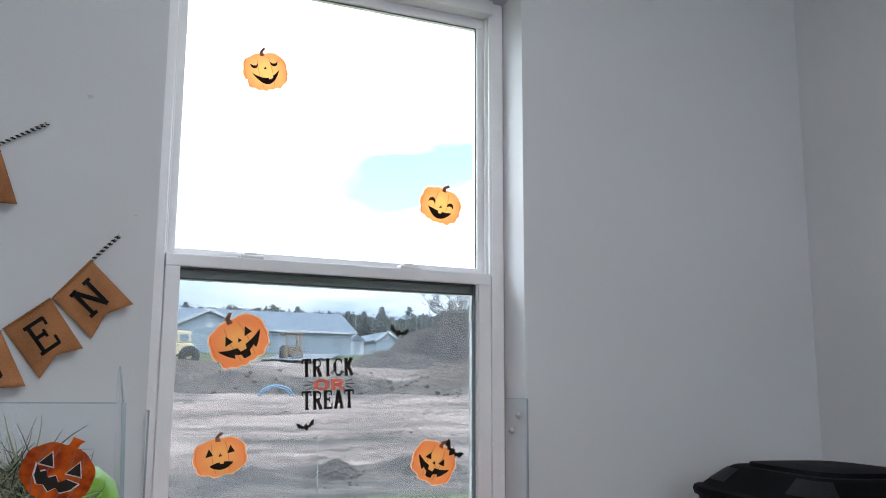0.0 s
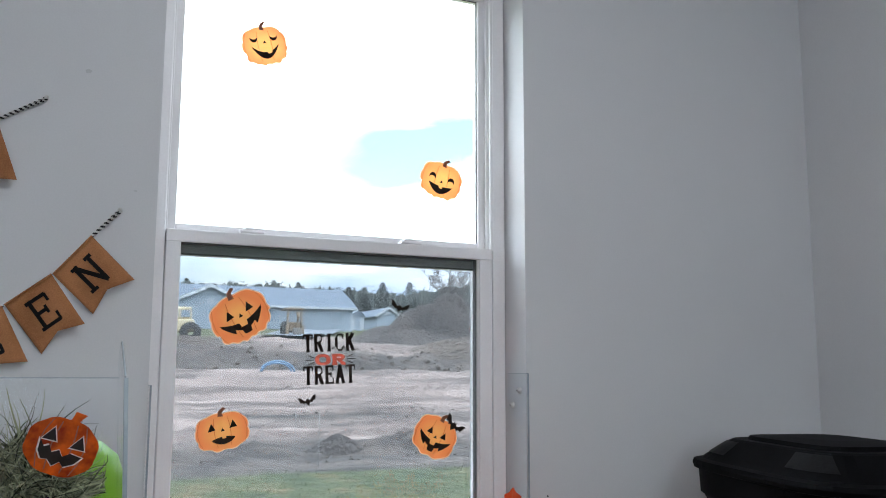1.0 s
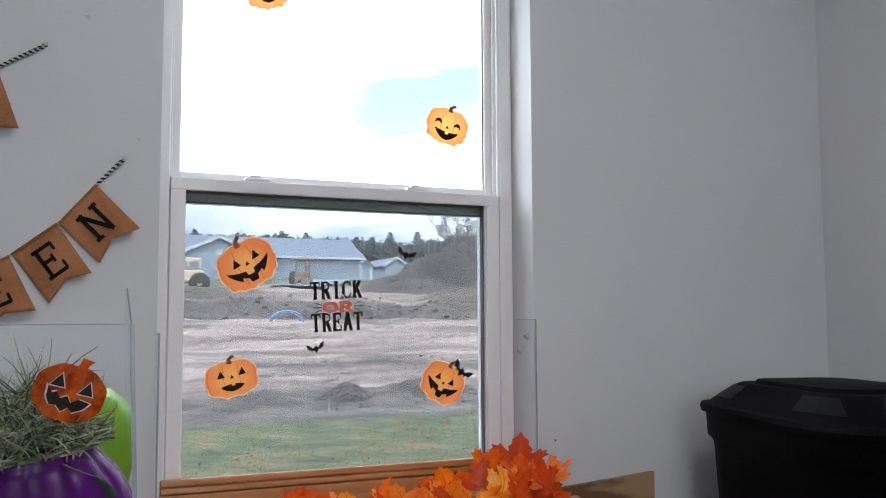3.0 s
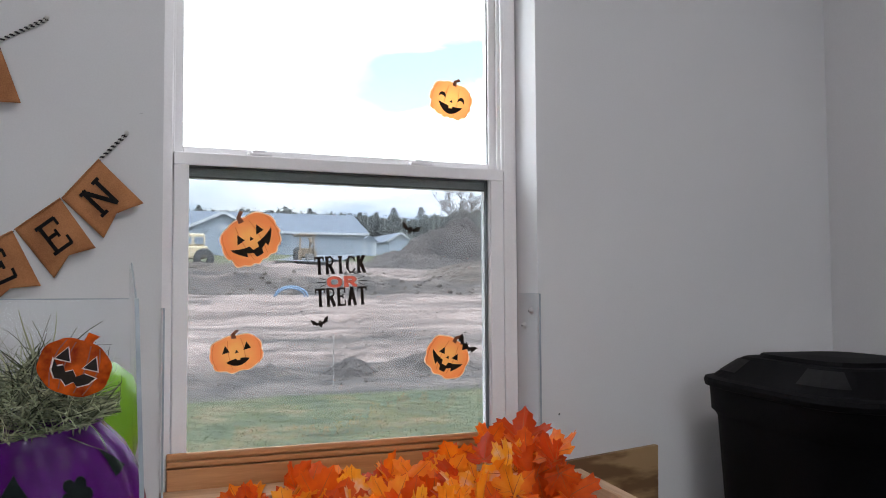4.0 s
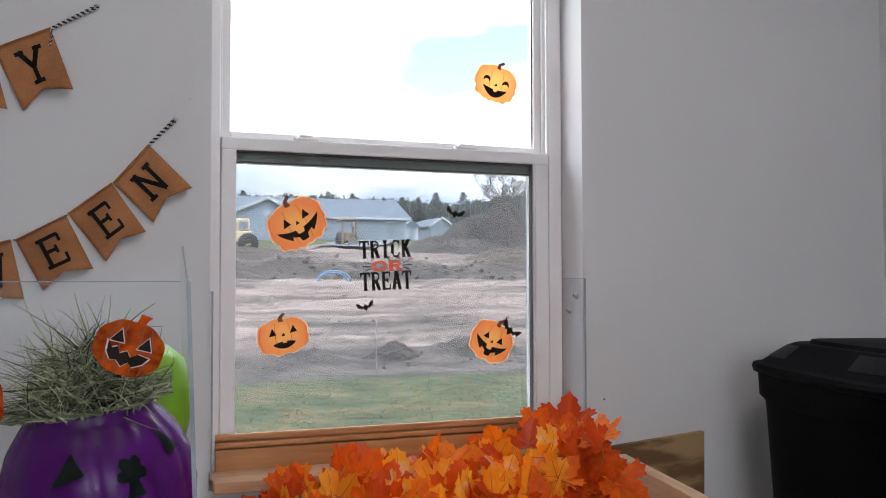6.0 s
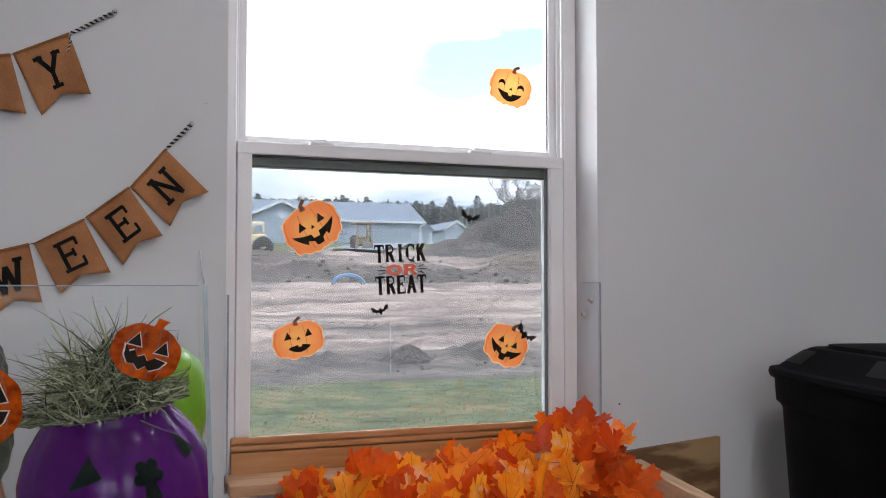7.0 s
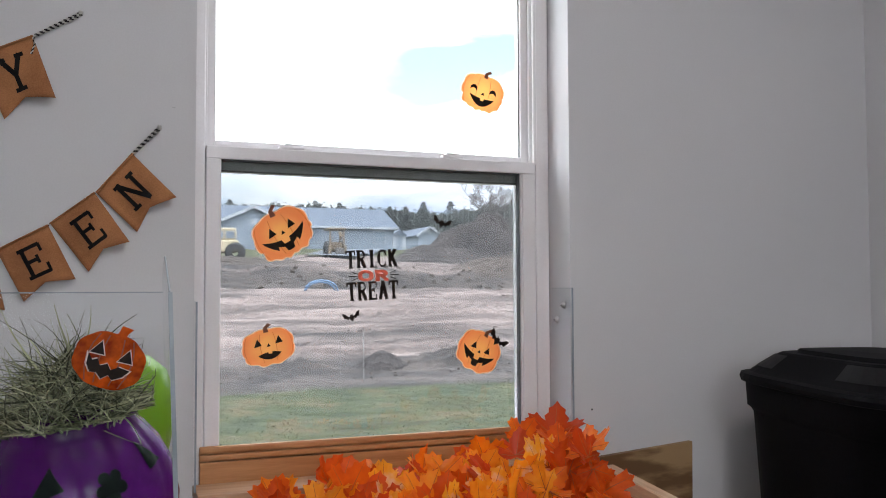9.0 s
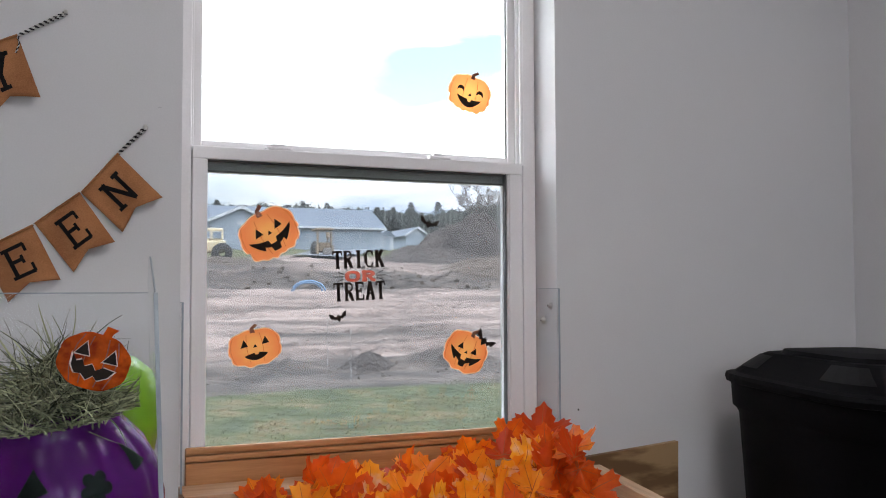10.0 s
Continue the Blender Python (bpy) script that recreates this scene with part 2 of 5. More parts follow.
M_WALL = surface("wall_paint", (0.65, 0.65, 0.665), (0.70, 0.70, 0.715), 0.6, 1.3, 260, 0.10, 0.001, spec=0.3)
M_CEIL = surface("ceiling_paint", (0.78, 0.78, 0.77), (0.82, 0.82, 0.81), 0.8, 2, 120, 0.2, 0.002)
M_FLOOR = surface("floor_vinyl", (0.24, 0.235, 0.23), (0.34, 0.33, 0.32), 0.45, 3, 60)
M_VINYL = surface("window_vinyl", (0.81, 0.795, 0.805), (0.87, 0.855, 0.865), 0.35, 6, 200, 0.03, 0.0005)
M_GASKET = surface("dark_gasket", (0.06, 0.065, 0.065), (0.09, 0.095, 0.095), 0.6)
# grey that imitates the meeting rail's backlit, shaded face
M_RAIL_SHADE = surface("rail_shade", (0.24, 0.26, 0.26), (0.30, 0.32, 0.32), 0.6, 3, 40, 0.05)
M_GLASS = clear("window_glass", (0.96, 0.98, 0.97), 0.0, veil=0.006)
M_SCREEN = mesh_screen("insect_screen", (0.59, 0.60, 0.615), 0.016)
M_ACRYL = clear("clear_acrylic", (0.965, 0.975, 0.98), 0.02, gloss=0.14, ior=1.49, veil=0.001)
M_ACRYL_EDGE = surface("acrylic_edge", (0.24, 0.29, 0.33), (0.38, 0.43, 0.47), 0.3, 8, 60)
M_STEEL = surface("screw_steel", (0.5, 0.5, 0.5), (0.65, 0.65, 0.65), 0.3, 40, 300, metal=1.0)
M_PINE = wood("stained_pine", (0.40, 0.165, 0.055), (0.62, 0.315, 0.135), rough=0.4)
M_PALE = wood("pale_pine", (0.56, 0.35, 0.20), (0.74, 0.52, 0.33))
# stained pine lightened, with some of the light on its top painted in
M_SILL = wood("lit_sill_pine", (0.40, 0.20, 0.10), (0.60, 0.37, 0.22), rough=0.42)
M_PALE_Y = wood("pale_pine_rail", (0.42, 0.26, 0.15), (0.60, 0.41, 0.26), "y")
M_PLY = surface("plywood", (0.17, 0.085, 0.035), (0.40, 0.25, 0.12), 0.6, 7, 18, 0.15, 0.002, stretch=(0.35, 1, 1.5), lo=0.44, hi=0.52)
M_BLACK = surface("black_plastic", (0.002, 0.002, 0.0024), (0.005, 0.005, 0.006), 0.55, 5, 160, 0.12, 0.001, spec=0.03)
# lighter copy of the bin plastic: light on the lid panels painted in
M_BLACK_LIT = surface("lit_black_plastic", (0.010, 0.010, 0.011), (0.024, 0.024, 0.026), 0.45, 9, 220, 0.3, 0.001, spec=0.2)
M_PURPLE = surface("purple_plastic", (0.070, 0.003, 0.115), (0.105, 0.006, 0.160), 0.25, 7, 90, 0.04, 0.001, spec=0.25)
M_DARKFACE = surface("dark_face_paint", (0.003, 0.006, 0.006), (0.010, 0.018, 0.015), 0.6, 30, 120, spec=0.1)
M_LIME = translucent(surface("lime_balloon", (0.20, 0.44, 0.02), (0.26, 0.52, 0.03), 0.35, 5, 40, 0.02), 0.15, (0.25, 0.55, 0.03))
M_KRAFT = surface("kraft_burlap", (0.30, 0.115, 0.042), (0.48, 0.205, 0.080), 0.85, 11, 420, 0.5, 0.001, lo=0.38, hi=0.62)
M_INK = surface("black_ink", (0.010, 0.009, 0.010), (0.02, 0.018, 0.018), 0.8, 30, 200, spec=0.08)
M_TWINE_W = surface("white_twine", (0.62, 0.62, 0.60), (0.75, 0.74, 0.72), 0.9, 60, 600, 0.4)
M_TWINE_B = surface("black_twine", (0.015, 0.015, 0.015), (0.03, 0.03, 0.03), 0.9, 60, 600, 0.4)


def print_material(name, edge, mid, amount):
    """Printed pumpkin skin: golden in the middle, orange towards the edge."""
    m, n, l, p = shader(name)
    co, mp, far, ramp, grain = n.new("ShaderNodeTexCoord"), n.new("ShaderNodeMapping"), n.new("ShaderNodeVectorMath"), n.new("ShaderNodeValToRGB"), n.new("ShaderNodeTexNoise")
    mp.inputs["Scale"].default_value = (1 / 0.066, 1, 1 / 0.058)
    far.operation = "LENGTH"
    grain.inputs["Scale"].default_value = 60
    mixed = n.new("ShaderNodeMath")
    mixed.operation = "MULTIPLY_ADD"
    mixed.inputs[1].default_value = 0.25
    ramp.color_ramp.elements[0].position, ramp.color_ramp.elements[1].position = 0.40, 1.08
    ramp.color_ramp.elements[0].color, ramp.color_ramp.elements[1].color = (*mid, 1), (*edge, 1)
    l.new(co.outputs["Object"], mp.inputs["Vector"])
    l.new(mp.outputs["Vector"], far.inputs[0])
    l.new(co.outputs["Object"], grain.inputs["Vector"])
    l.new(grain.outputs["Fac"], mixed.inputs[0])
    l.new(far.outputs["Value"], mixed.inputs[2])
    l.new(mixed.outputs["Value"], ramp.inputs["Fac"])
    l.new(ramp.outputs["Color"], p.inputs["Base Color"])
    p.inputs["Roughness"].default_value = 0.4
    return translucent(m, amount, None)


M_ORANGE = print_material("sticker_print", (0.92, 0.250, 0.072), (0.95, 0.395, 0.105), 0.50)
# orange skin darkened: shade of the enclosed corner is in the colour
M_GOURD = surface("shaded_pumpkin_skin", (0.22, 0.045, 0.006), (0.34, 0.085, 0.010), 0.4, 14, 80)
M_RIM = translucent(surface("sticker_rim", (0.92, 0.50, 0.30), (0.95, 0.62, 0.42), 0.45, 20, 60, 0.02), 0.60, None)
M_LINE = surface("sticker_crease", (0.70, 0.13, 0.01), (0.80, 0.20, 0.02), 0.45, 20, 60, 0.02)
M_STEM = surface("sticker_stem", (0.22, 0.065, 0.025), (0.32, 0.10, 0.04), 0.5, 40, 90)
M_SBLACK = surface("sticker_black", (0.014, 0.010, 0.008), (0.03, 0.02, 0.015), 0.6, 20, 90, spec=0.1)
M_CORAL = translucent(surface("sticker_coral", (0.95, 0.24, 0.15), (0.98, 0.32, 0.21), 0.45, 20, 90), 0.3, None)
M_GEL = translucent(surface("gel_orange", (0.26, 0.022, 0.002), (0.74, 0.12, 0.006), 0.25, 24, 70, 0.3, 0.003, lo=0.40, hi=0.58, spec=0.08), 0.35, None)
M_GLIT = surface("gel_glitter", (0.5, 0.32, 0.2), (0.9, 0.8, 0.7), 0.3, 200, 800)
M_HAY = surface("dry_hay", (0.045, 0.055, 0.026), (0.50, 0.52, 0.32), 0.8, 30, 90, 0.2, lo=0.3, hi=0.75, island=True)
# far house: haze painted in, siding and roof paler and bluer, trim dulled
M_SIDING = surface("siding", (0.19, 0.23, 0.28), (0.235, 0.28, 0.33), 0.7, 0.4, 8)
M_ROOF = surface("asphalt_shingle", (0.095, 0.122, 0.160), (0.135, 0.162, 0.200), 0.9, 1.0, 14)
M_TRIM = surface("hazed_white_trim", (0.36, 0.39, 0.43), (0.44, 0.47, 0.50), 0.6, 2, 20)
M_PANE = surface("house_pane", (0.10, 0.14, 0.18), (0.20, 0.25, 0.30), 0.15, 1.5, 8)
M_YELLOW = surface("machine_yellow", (0.42, 0.35, 0.22), (0.54, 0.46, 0.31), 0.5, 2, 20)
M_RUST = surface("faded_tan_paint", (0.15, 0.105, 0.065), (0.23, 0.17, 0.11), 0.6, 3, 20)
M_TYRE = surface("rubber", (0.02, 0.02, 0.02), (0.04, 0.04, 0.04), 0.8, 5, 50)
# bark and needles greyed and lightened: distance haze mixed into their colour
M_BARK = surface("bark", (0.12, 0.112, 0.108), (0.19, 0.178, 0.168), 0.9, 4, 30)
M_NEEDLE = surface("hazed_pine_needles", (0.075, 0.088, 0.090), (0.12, 0.132, 0.124), 0.8, 1.0, 6, island=True)
M_HOSE = surface("blue_pipe", (0.10, 0.20, 0.34), (0.15, 0.27, 0.42), 0.4, 10, 60)
M_STAKE = surface("pale_stake", (0.30, 0.29, 0.28), (0.40, 0.39, 0.38), 0.7, 20, 100)
M_ROAD = surface("asphalt_road", (0.10, 0.115, 0.135), (0.15, 0.165, 0.19), 0.9, 1, 20)


def leaf_material():
    """Each leaf takes its own tone from red orange to gold."""
    m, n, l, p = shader("maple_leaf_cloth")
    info, ramp = n.new("ShaderNodeObjectInfo"), n.new("ShaderNodeValToRGB")
    tones = [(0.0, (0.60, 0.055, 0.005)), (0.28, (0.82, 0.125, 0.008)), (0.54, (0.95, 0.26, 0.012)), (0.88, (0.97, 0.40, 0.026)), (1.0, (0.95, 0.56, 0.36))]
    e = ramp.color_ramp.elements
    e[0].position, e[0].color = tones[0][0], (*tones[0][1], 1)
    e[1].position, e[1].color = tones[-1][0], (*tones[-1][1], 1)
    for q, c in tones[1:-1]:
        k = e.new(q)
        k.color = (*c, 1)
    co, blot, weave = n.new("ShaderNodeTexCoord"), n.new("ShaderNodeTexNoise"), n.new("ShaderNodeTexNoise")
    blot.inputs["Scale"].default_value, weave.inputs["Scale"].default_value = 34, 500
    tone = n.new("ShaderNodeMath")
    tone.operation = "MULTIPLY_ADD"
    tone.inputs[1].default_value, tone.inputs[2].default_value = 0.6, -0.34
    add = n.new("ShaderNodeMath")
    add.operation = "ADD"
    bp = n.new("ShaderNodeBump")
    bp.inputs["Strength"].default_value, bp.inputs["Distance"].default_value = 0.3, 0.001
    l.new(co.outputs["Object"], blot.inputs["Vector"])
    l.new(co.outputs["Object"], weave.inputs["Vector"])
    l.new(blot.outputs["Fac"], tone.inputs[0])
    l.new(info.outputs["Random"], add.inputs[0])
    l.new(tone.outputs["Value"], add.inputs[1])
    l.new(add.outputs["Value"], ramp.inputs["Fac"])
    l.new(ramp.outputs["Color"], p.inputs["Base Color"])
    l.new(weave.outputs["Fac"], bp.inputs["Height"])
    l.new(bp.outputs["Normal"], p.inputs["Normal"])
    p.inputs["Roughness"].default_value = 0.42
    p.inputs["Specular IOR Level"].default_value = 0.22
    return translucent(m, 0.36, None)


M_LEAF = leaf_material()
M_VEIN = surface("leaf_vein", (0.40, 0.07, 0.008), (0.58, 0.13, 0.014), 0.6, 60, 300)


def ground_material():
    """Grass near the house, then pale sand with darker turned soil."""
    m, n, l, p = shader("field_ground")
    co = n.new("ShaderNodeTexCoord")
    sep = n.new("ShaderNodeSeparateXYZ")
    l.new(co.outputs["Object"], sep.inputs["Vector"])

    def noise_of(scale, detail=5, stretch=(1, 1, 1)):
        mp, t = n.new("ShaderNodeMapping"), n.new("ShaderNodeTexNoise")
        mp.inputs["Scale"].default_value = stretch
        t.inputs["Scale"].default_value, t.inputs["Detail"].default_value = scale, detail
        l.new(co.outputs["Object"], mp.inputs["Vector"])
        l.new(mp.outputs["Vector"], t.inputs["Vector"])
        return t.outputs["Fac"]

    def ramp_of(src, *stops):
        r = n.new("ShaderNodeValToRGB")
        e = r.color_ramp.elements
        e[0].position, e[0].color = stops[0][0], (*stops[0][1], 1)
        e[1].position, e[1].color = stops[-1][0], (*stops[-1][1], 1)
        for q, c in stops[1:-1]:
            e.new(q).color = (*c, 1)
        l.new(src, r.inputs["Fac"])
        return r.outputs["Color"]

    def mix(fac, a, b):
        x = n.new("ShaderNodeMixRGB")
        for s, v in (("Fac", fac), ("Color1", a), ("Color2", b)):
            l.new(v, x.inputs[s])
        return x.outputs["Color"]

    def line(src, k, c, plus=None, gain=0.0):
        x = n.new("ShaderNodeMath")
        x.operation = "MULTIPLY_ADD"
        l.new(src, x.inputs[0])
        x.inputs[1].default_value, x.inputs[2].default_value = k, c
        if plus is None:
            return x.outputs["Value"]
        y = n.new("ShaderNodeMath")
        y.operation = "MULTIPLY_ADD"
        l.new(plus, y.inputs[0])
        y.inputs[1].default_value = gain
        l.new(x.outputs["Value"], y.inputs[2])
        return y.outputs["Value"]

    grass = ramp_of(noise_of(2.2, 8), (0.32, (0.026, 0.041, 0.011)), (0.5, (0.054, 0.067, 0.020)), (0.68, (0.135, 0.100, 0.046)))
    sand = ramp_of(noise_of(0.8, 9, (0.25, 1, 1)), (0.36, (0.104, 0.076, 0.066)), (0.47, (0.192, 0.143, 0.125)), (0.60, (0.290, 0.222, 0.196)))
    soil = ramp_of(noise_of(1.4, 9), (0.35, (0.032, 0.026, 0.023)), (0.65, (0.11, 0.086, 0.073)))
    wide = noise_of(0.16, 6, (0.35, 1, 1))
    patch = ramp_of(wide, (0.50, (0, 0, 0)), (0.60, (1, 1, 1)))
    near_soil = ramp_of(line(sep.outputs["Y"], 0.1, -0.8, noise_of(0.7, 6, (0.5, 1, 1)), 0.9), (0.76, (1, 1, 1)), (0.98, (0, 0, 0)))
    earth = mix(patch, sand, soil)
    earth = mix(near_soil, earth, soil)
    bank = ramp_of(line(sep.outputs["Y"], 0.1, -3.3, noise_of(0.35, 6, (0.6, 1, 1)), 0.5), (0.30, (0, 0, 0)), (0.36, (1, 1, 1)), (0.66, (1, 1, 1)), (0.74, (0, 0, 0)))
    earth = mix(bank, earth, soil)
    streak = n.new("ShaderNodeMixRGB")
    streak.blend_type = "MULTIPLY"
    streak.inputs["Fac"].default_value = 0.75
    l.new(earth, streak.inputs["Color1"])
    l.new(ramp_of(noise_of(2.4, 8, (0.16, 1, 1)), (0.36, (0.35, 0.35, 0.36)), (0.50, (1, 1, 1))), streak.inputs["Color2"])
    earth = streak.outputs["Color"]
    edge = ramp_of(line(sep.outputs["Y"], 1.0, -8.3, noise_of(1.1, 7), 1.6), (0.45, (0, 0, 0)), (0.60, (1, 1, 1)))
    far_lawn = ramp_of(line(sep.outputs["Y"], 0.02, -1.1, noise_of(0.2, 5), 0.3), (0.28, (0, 0, 0)), (0.34, (1, 1, 1)))
    l.new(mix(edge, grass, mix(far_lawn, earth, grass)), p.inputs["Base Color"])
    bp = n.new("ShaderNodeBump")
    bp.inputs["Strength"].default_value, bp.inputs["Distance"].default_value = 0.9, 0.25
    l.new(noise_of(3.0, 10), bp.inputs["Height"])
    l.new(bp.outputs["Normal"], p.inputs["Normal"])
    p.inputs["Roughness"].default_value = 0.95
    return m


M_GROUND = ground_material()
M_HEAP = surface("turned_soil", (0.026, 0.022, 0.021), (0.092, 0.076, 0.069), 0.95, 0.45, 5.0, 1.0, 0.35)
M_BANK = surface("cut_bank_soil", (0.042, 0.032, 0.026), (0.15, 0.118, 0.097), 0.95, 0.7, 5.0, 1.0, 0.3, stretch=(0.4, 1, 1))
M_BLADE = surface("grass_blade", (0.075, 0.105, 0.030), (0.16, 0.145, 0.060), 0.8, 0.9, 12, 0.1, island=True)

# ---- the room ----
YW = -0.10                      # room face of the window wall
X_R, X_L, Y_B = 1.89, -3.2, -4.6
OX0, OX1, OZ0, OZ1 = -0.034, 0.885, 0.49, 2.055


def slab(name, bm, material, label, category):
    return tagged(part(name, bm, material), label, category, "", "structure")


def window_wall():
    bm = bmesh.new()
    for x0, x1, z0, z1 in ((X_L, OX0, 0, CEIL), (OX1, X_R + 0.12, 0, CEIL), (OX0, OX1, 0, OZ0), (OX0, OX1, OZ1, CEIL)):
        box(x0, x1, YW, 0.13, z0, z1, bm=bm)
    bmesh.ops.remove_doubles(bm, verts=bm.verts, dist=1e-5)
    return slab("wall_window", bm, M_WALL, "white painted drywall with a deep window opening", "wall")


wall_window = window_wall()
slab("wall_right", box(X_R, X_R + 0.12, Y_B, YW, 0, CEIL), M_WALL, "plain white painted side wall", "wall")
slab("wall_left", box(X_L - 0.12, X_L, Y_B, YW, 0, CEIL), M_WALL, "plain white painted side wall", "wall")
bm = bmesh.new()
for x0, x1, z0, z1 in ((X_L, BX0, 0, CEIL), (BX1, X_R, 0, CEIL), (BX0, BX1, 0, BZ0), (BX0, BX1, BZ1, CEIL)):
    box(x0, x1, Y_B - 0.12, Y_B, z0, z1, bm=bm)
bmesh.ops.remove_doubles(bm, verts=bm.verts, dist=1e-5)
slab("wall_back", bm, M_WALL, "plain white painted back wall with an assumed window opening", "wall")
slab("ceiling", box(X_L, X_R, Y_B, YW, CEIL, CEIL + 0.1), M_CEIL, "plain white painted ceiling", "ceiling")
slab("floor", box(X_L, X_R, Y_B, YW, -0.1, 0), M_FLOOR, "brown grey vinyl floor", "floor")


# ---- the window ----
def window():
    w = thing("window_1", (0.425, 0.03, OZ0), "white vinyl single-hung window, shut, with a screen outside", "window", "", "structure")
    part("window_frame", box(OX0 + 0.002, -0.004, -0.012, 0.10, OZ0, OZ1 - 0.003, 0.003), M_VINYL, w)
    part("window_frame", box(0.846, OX1 - 0.002, 0.007, 0.10, OZ0, OZ1 - 0.003, 0.003), M_VINYL, w)
    part("window_frame", box(-0.004, 0.846, -0.010, 0.10, 2.012, OZ1 - 0.003, 0.003), M_VINYL, w)
    part("window_frame", box(-0.004, 0.846, -0.008, 0.10, OZ0, 0.53, 0.003), M_VINYL, w)
    for x0, x1, y0, y1 in ((0.838, 0.846, 0.004, 0.012), (0.834, 0.846, 0.022, 0.030), (-0.004, 0.004, 0.022, 0.030)):
        part("jamb_track", box(x0, x1, y0, y1, 1.272, 2.012, 0.0015), M_VINYL, w)
    up = part("upper_sash", box(0.0, 0.842, 0.034, 0.066, 1.984, 2.012, 0.003), M_VINYL, w)
    part("stile", box(-0.002, 0.024, 0.034, 0.066, 1.215, 1.984, 0.003), M_VINYL, up)
    part("stile", box(0.815, 0.842, 0.034, 0.066, 1.215, 1.984, 0.003), M_VINYL, up)
    part("meeting_rail", box(0.024, 0.815, 0.034, 0.066, 1.2205, 1.294, 0.003), M_VINYL, up)
    # thin dark cover: the rail's shade against the daylight, put in as colour
    part("gasket_or_shade", box(0.024, 0.815, 0.0325, 0.034, 1.2215, 1.2500), M_RAIL_SHADE, up, "dark strip painted as the backlit face of the meeting rail")
    pane = part("pane", box(0.024, 0.815, 0.044, 0.048, 1.292, 1.986), M_GLASS, up)
    pane.visible_shadow = False
    part("gasket_or_shade", box(0.024, 0.815, 0.041, 0.0435, 1.9815, 1.9840), M_GASKET, up)
    part("gasket_or_shade", box(0.8125, 0.8150, 0.041, 0.0435, 1.294, 1.9815), M_GASKET, up)
    low = part("lower_sash", box(0.0, 0.84, 0.0, 0.031, 1.246, 1.2755, 0.0025), M_VINYL, w)
    part("stile", box(0.0, 0.034, 0.0, 0.031, 0.53, 1.246, 0.0025), M_VINYL, low)
    part("stile", box(0.803, 0.84, 0.0, 0.031, 0.53, 1.246, 0.0025), M_VINYL, low)
    part("bottom_rail", box(0.034, 0.803, 0.0, 0.031, 0.53, 0.582, 0.0025), M_VINYL, low)
    for x0, x1 in ((0.799, 0.803), (0.7945, 0.7960)):
        part("gasket_or_shade", box(x0, x1, 0.006, 0.0225, 0.582, 1.246), M_GASKET if x0 < 0.798 else M_VINYL, low)
    part("gasket_or_shade", box(0.034, 0.792, 0.008, 0.0225, 1.242, 1.246), M_GASKET, low)
    part("gasket_or_shade", box(0.024, 0.815, 0.0305, 0.0325, 1.2190, 1.2235), M_GASKET, up, "black glazing bead")
    pane = part("pane", box(0.034, 0.803, 0.0235, 0.0275, 0.58, 1.243), M_GLASS, low)
    pane.visible_shadow = False
    for x in (0.199, 0.610):
        latch = part("tilt_latch", box(x - 0.030, x + 0.030, 0.002, 0.028, 1.2755, 1.2845, 0.004), M_VINYL, low)
        part("slider", box(x - 0.018, x + 0.012, 0.006, 0.024, 1.2845, 1.2905, 0.0025), M_VINYL, latch)
    scr = part("insect_screen", box(0.0, 0.84, 0.0885, 0.0892, 0.53, 1.27), M_SCREEN, w, "fine grey insect screen")
    for x0, x1, z0, z1 in ((0.0, 0.02, 0.53, 1.27), (0.82, 0.84, 0.53, 1.27), (0.02, 0.82, 1.25, 1.27), (0.02, 0.82, 0.53, 0.55)):
        part("screen_frame", box(x0, x1, 0.084, 0.094, z0, z1), M_VINYL, scr)
    return w


window()


# window guessed from the bin's shadow, added out of view to light the wall
def assumed_window():
    w = thing("window_2", ((BX0 + BX1) / 2, Y_B - 0.08, BZ0), "assumed white vinyl window in the unseen back wall, shut", "window", "", "structure")
    for x0, x1, z0, z1 in ((BX0, BX0 + 0.05, BZ0, BZ1), (BX1 - 0.05, BX1, BZ0, BZ1), (BX0 + 0.05, BX1 - 0.05, BZ0, BZ0 + 0.05), (BX0 + 0.05, BX1 - 0.05, BZ1 - 0.05, BZ1)):
        part("window_frame", box(x0, x1, Y_B - 0.10, Y_B - 0.05, z0, z1, 0.003), M_VINYL, w)
    pane = part("pane", box(BX0 + 0.05, BX1 - 0.05, Y_B - 0.078, Y_B - 0.074, BZ0 + 0.05, BZ1 - 0.05), M_GLASS, w)
    pane.visible_shadow = False


assumed_window()


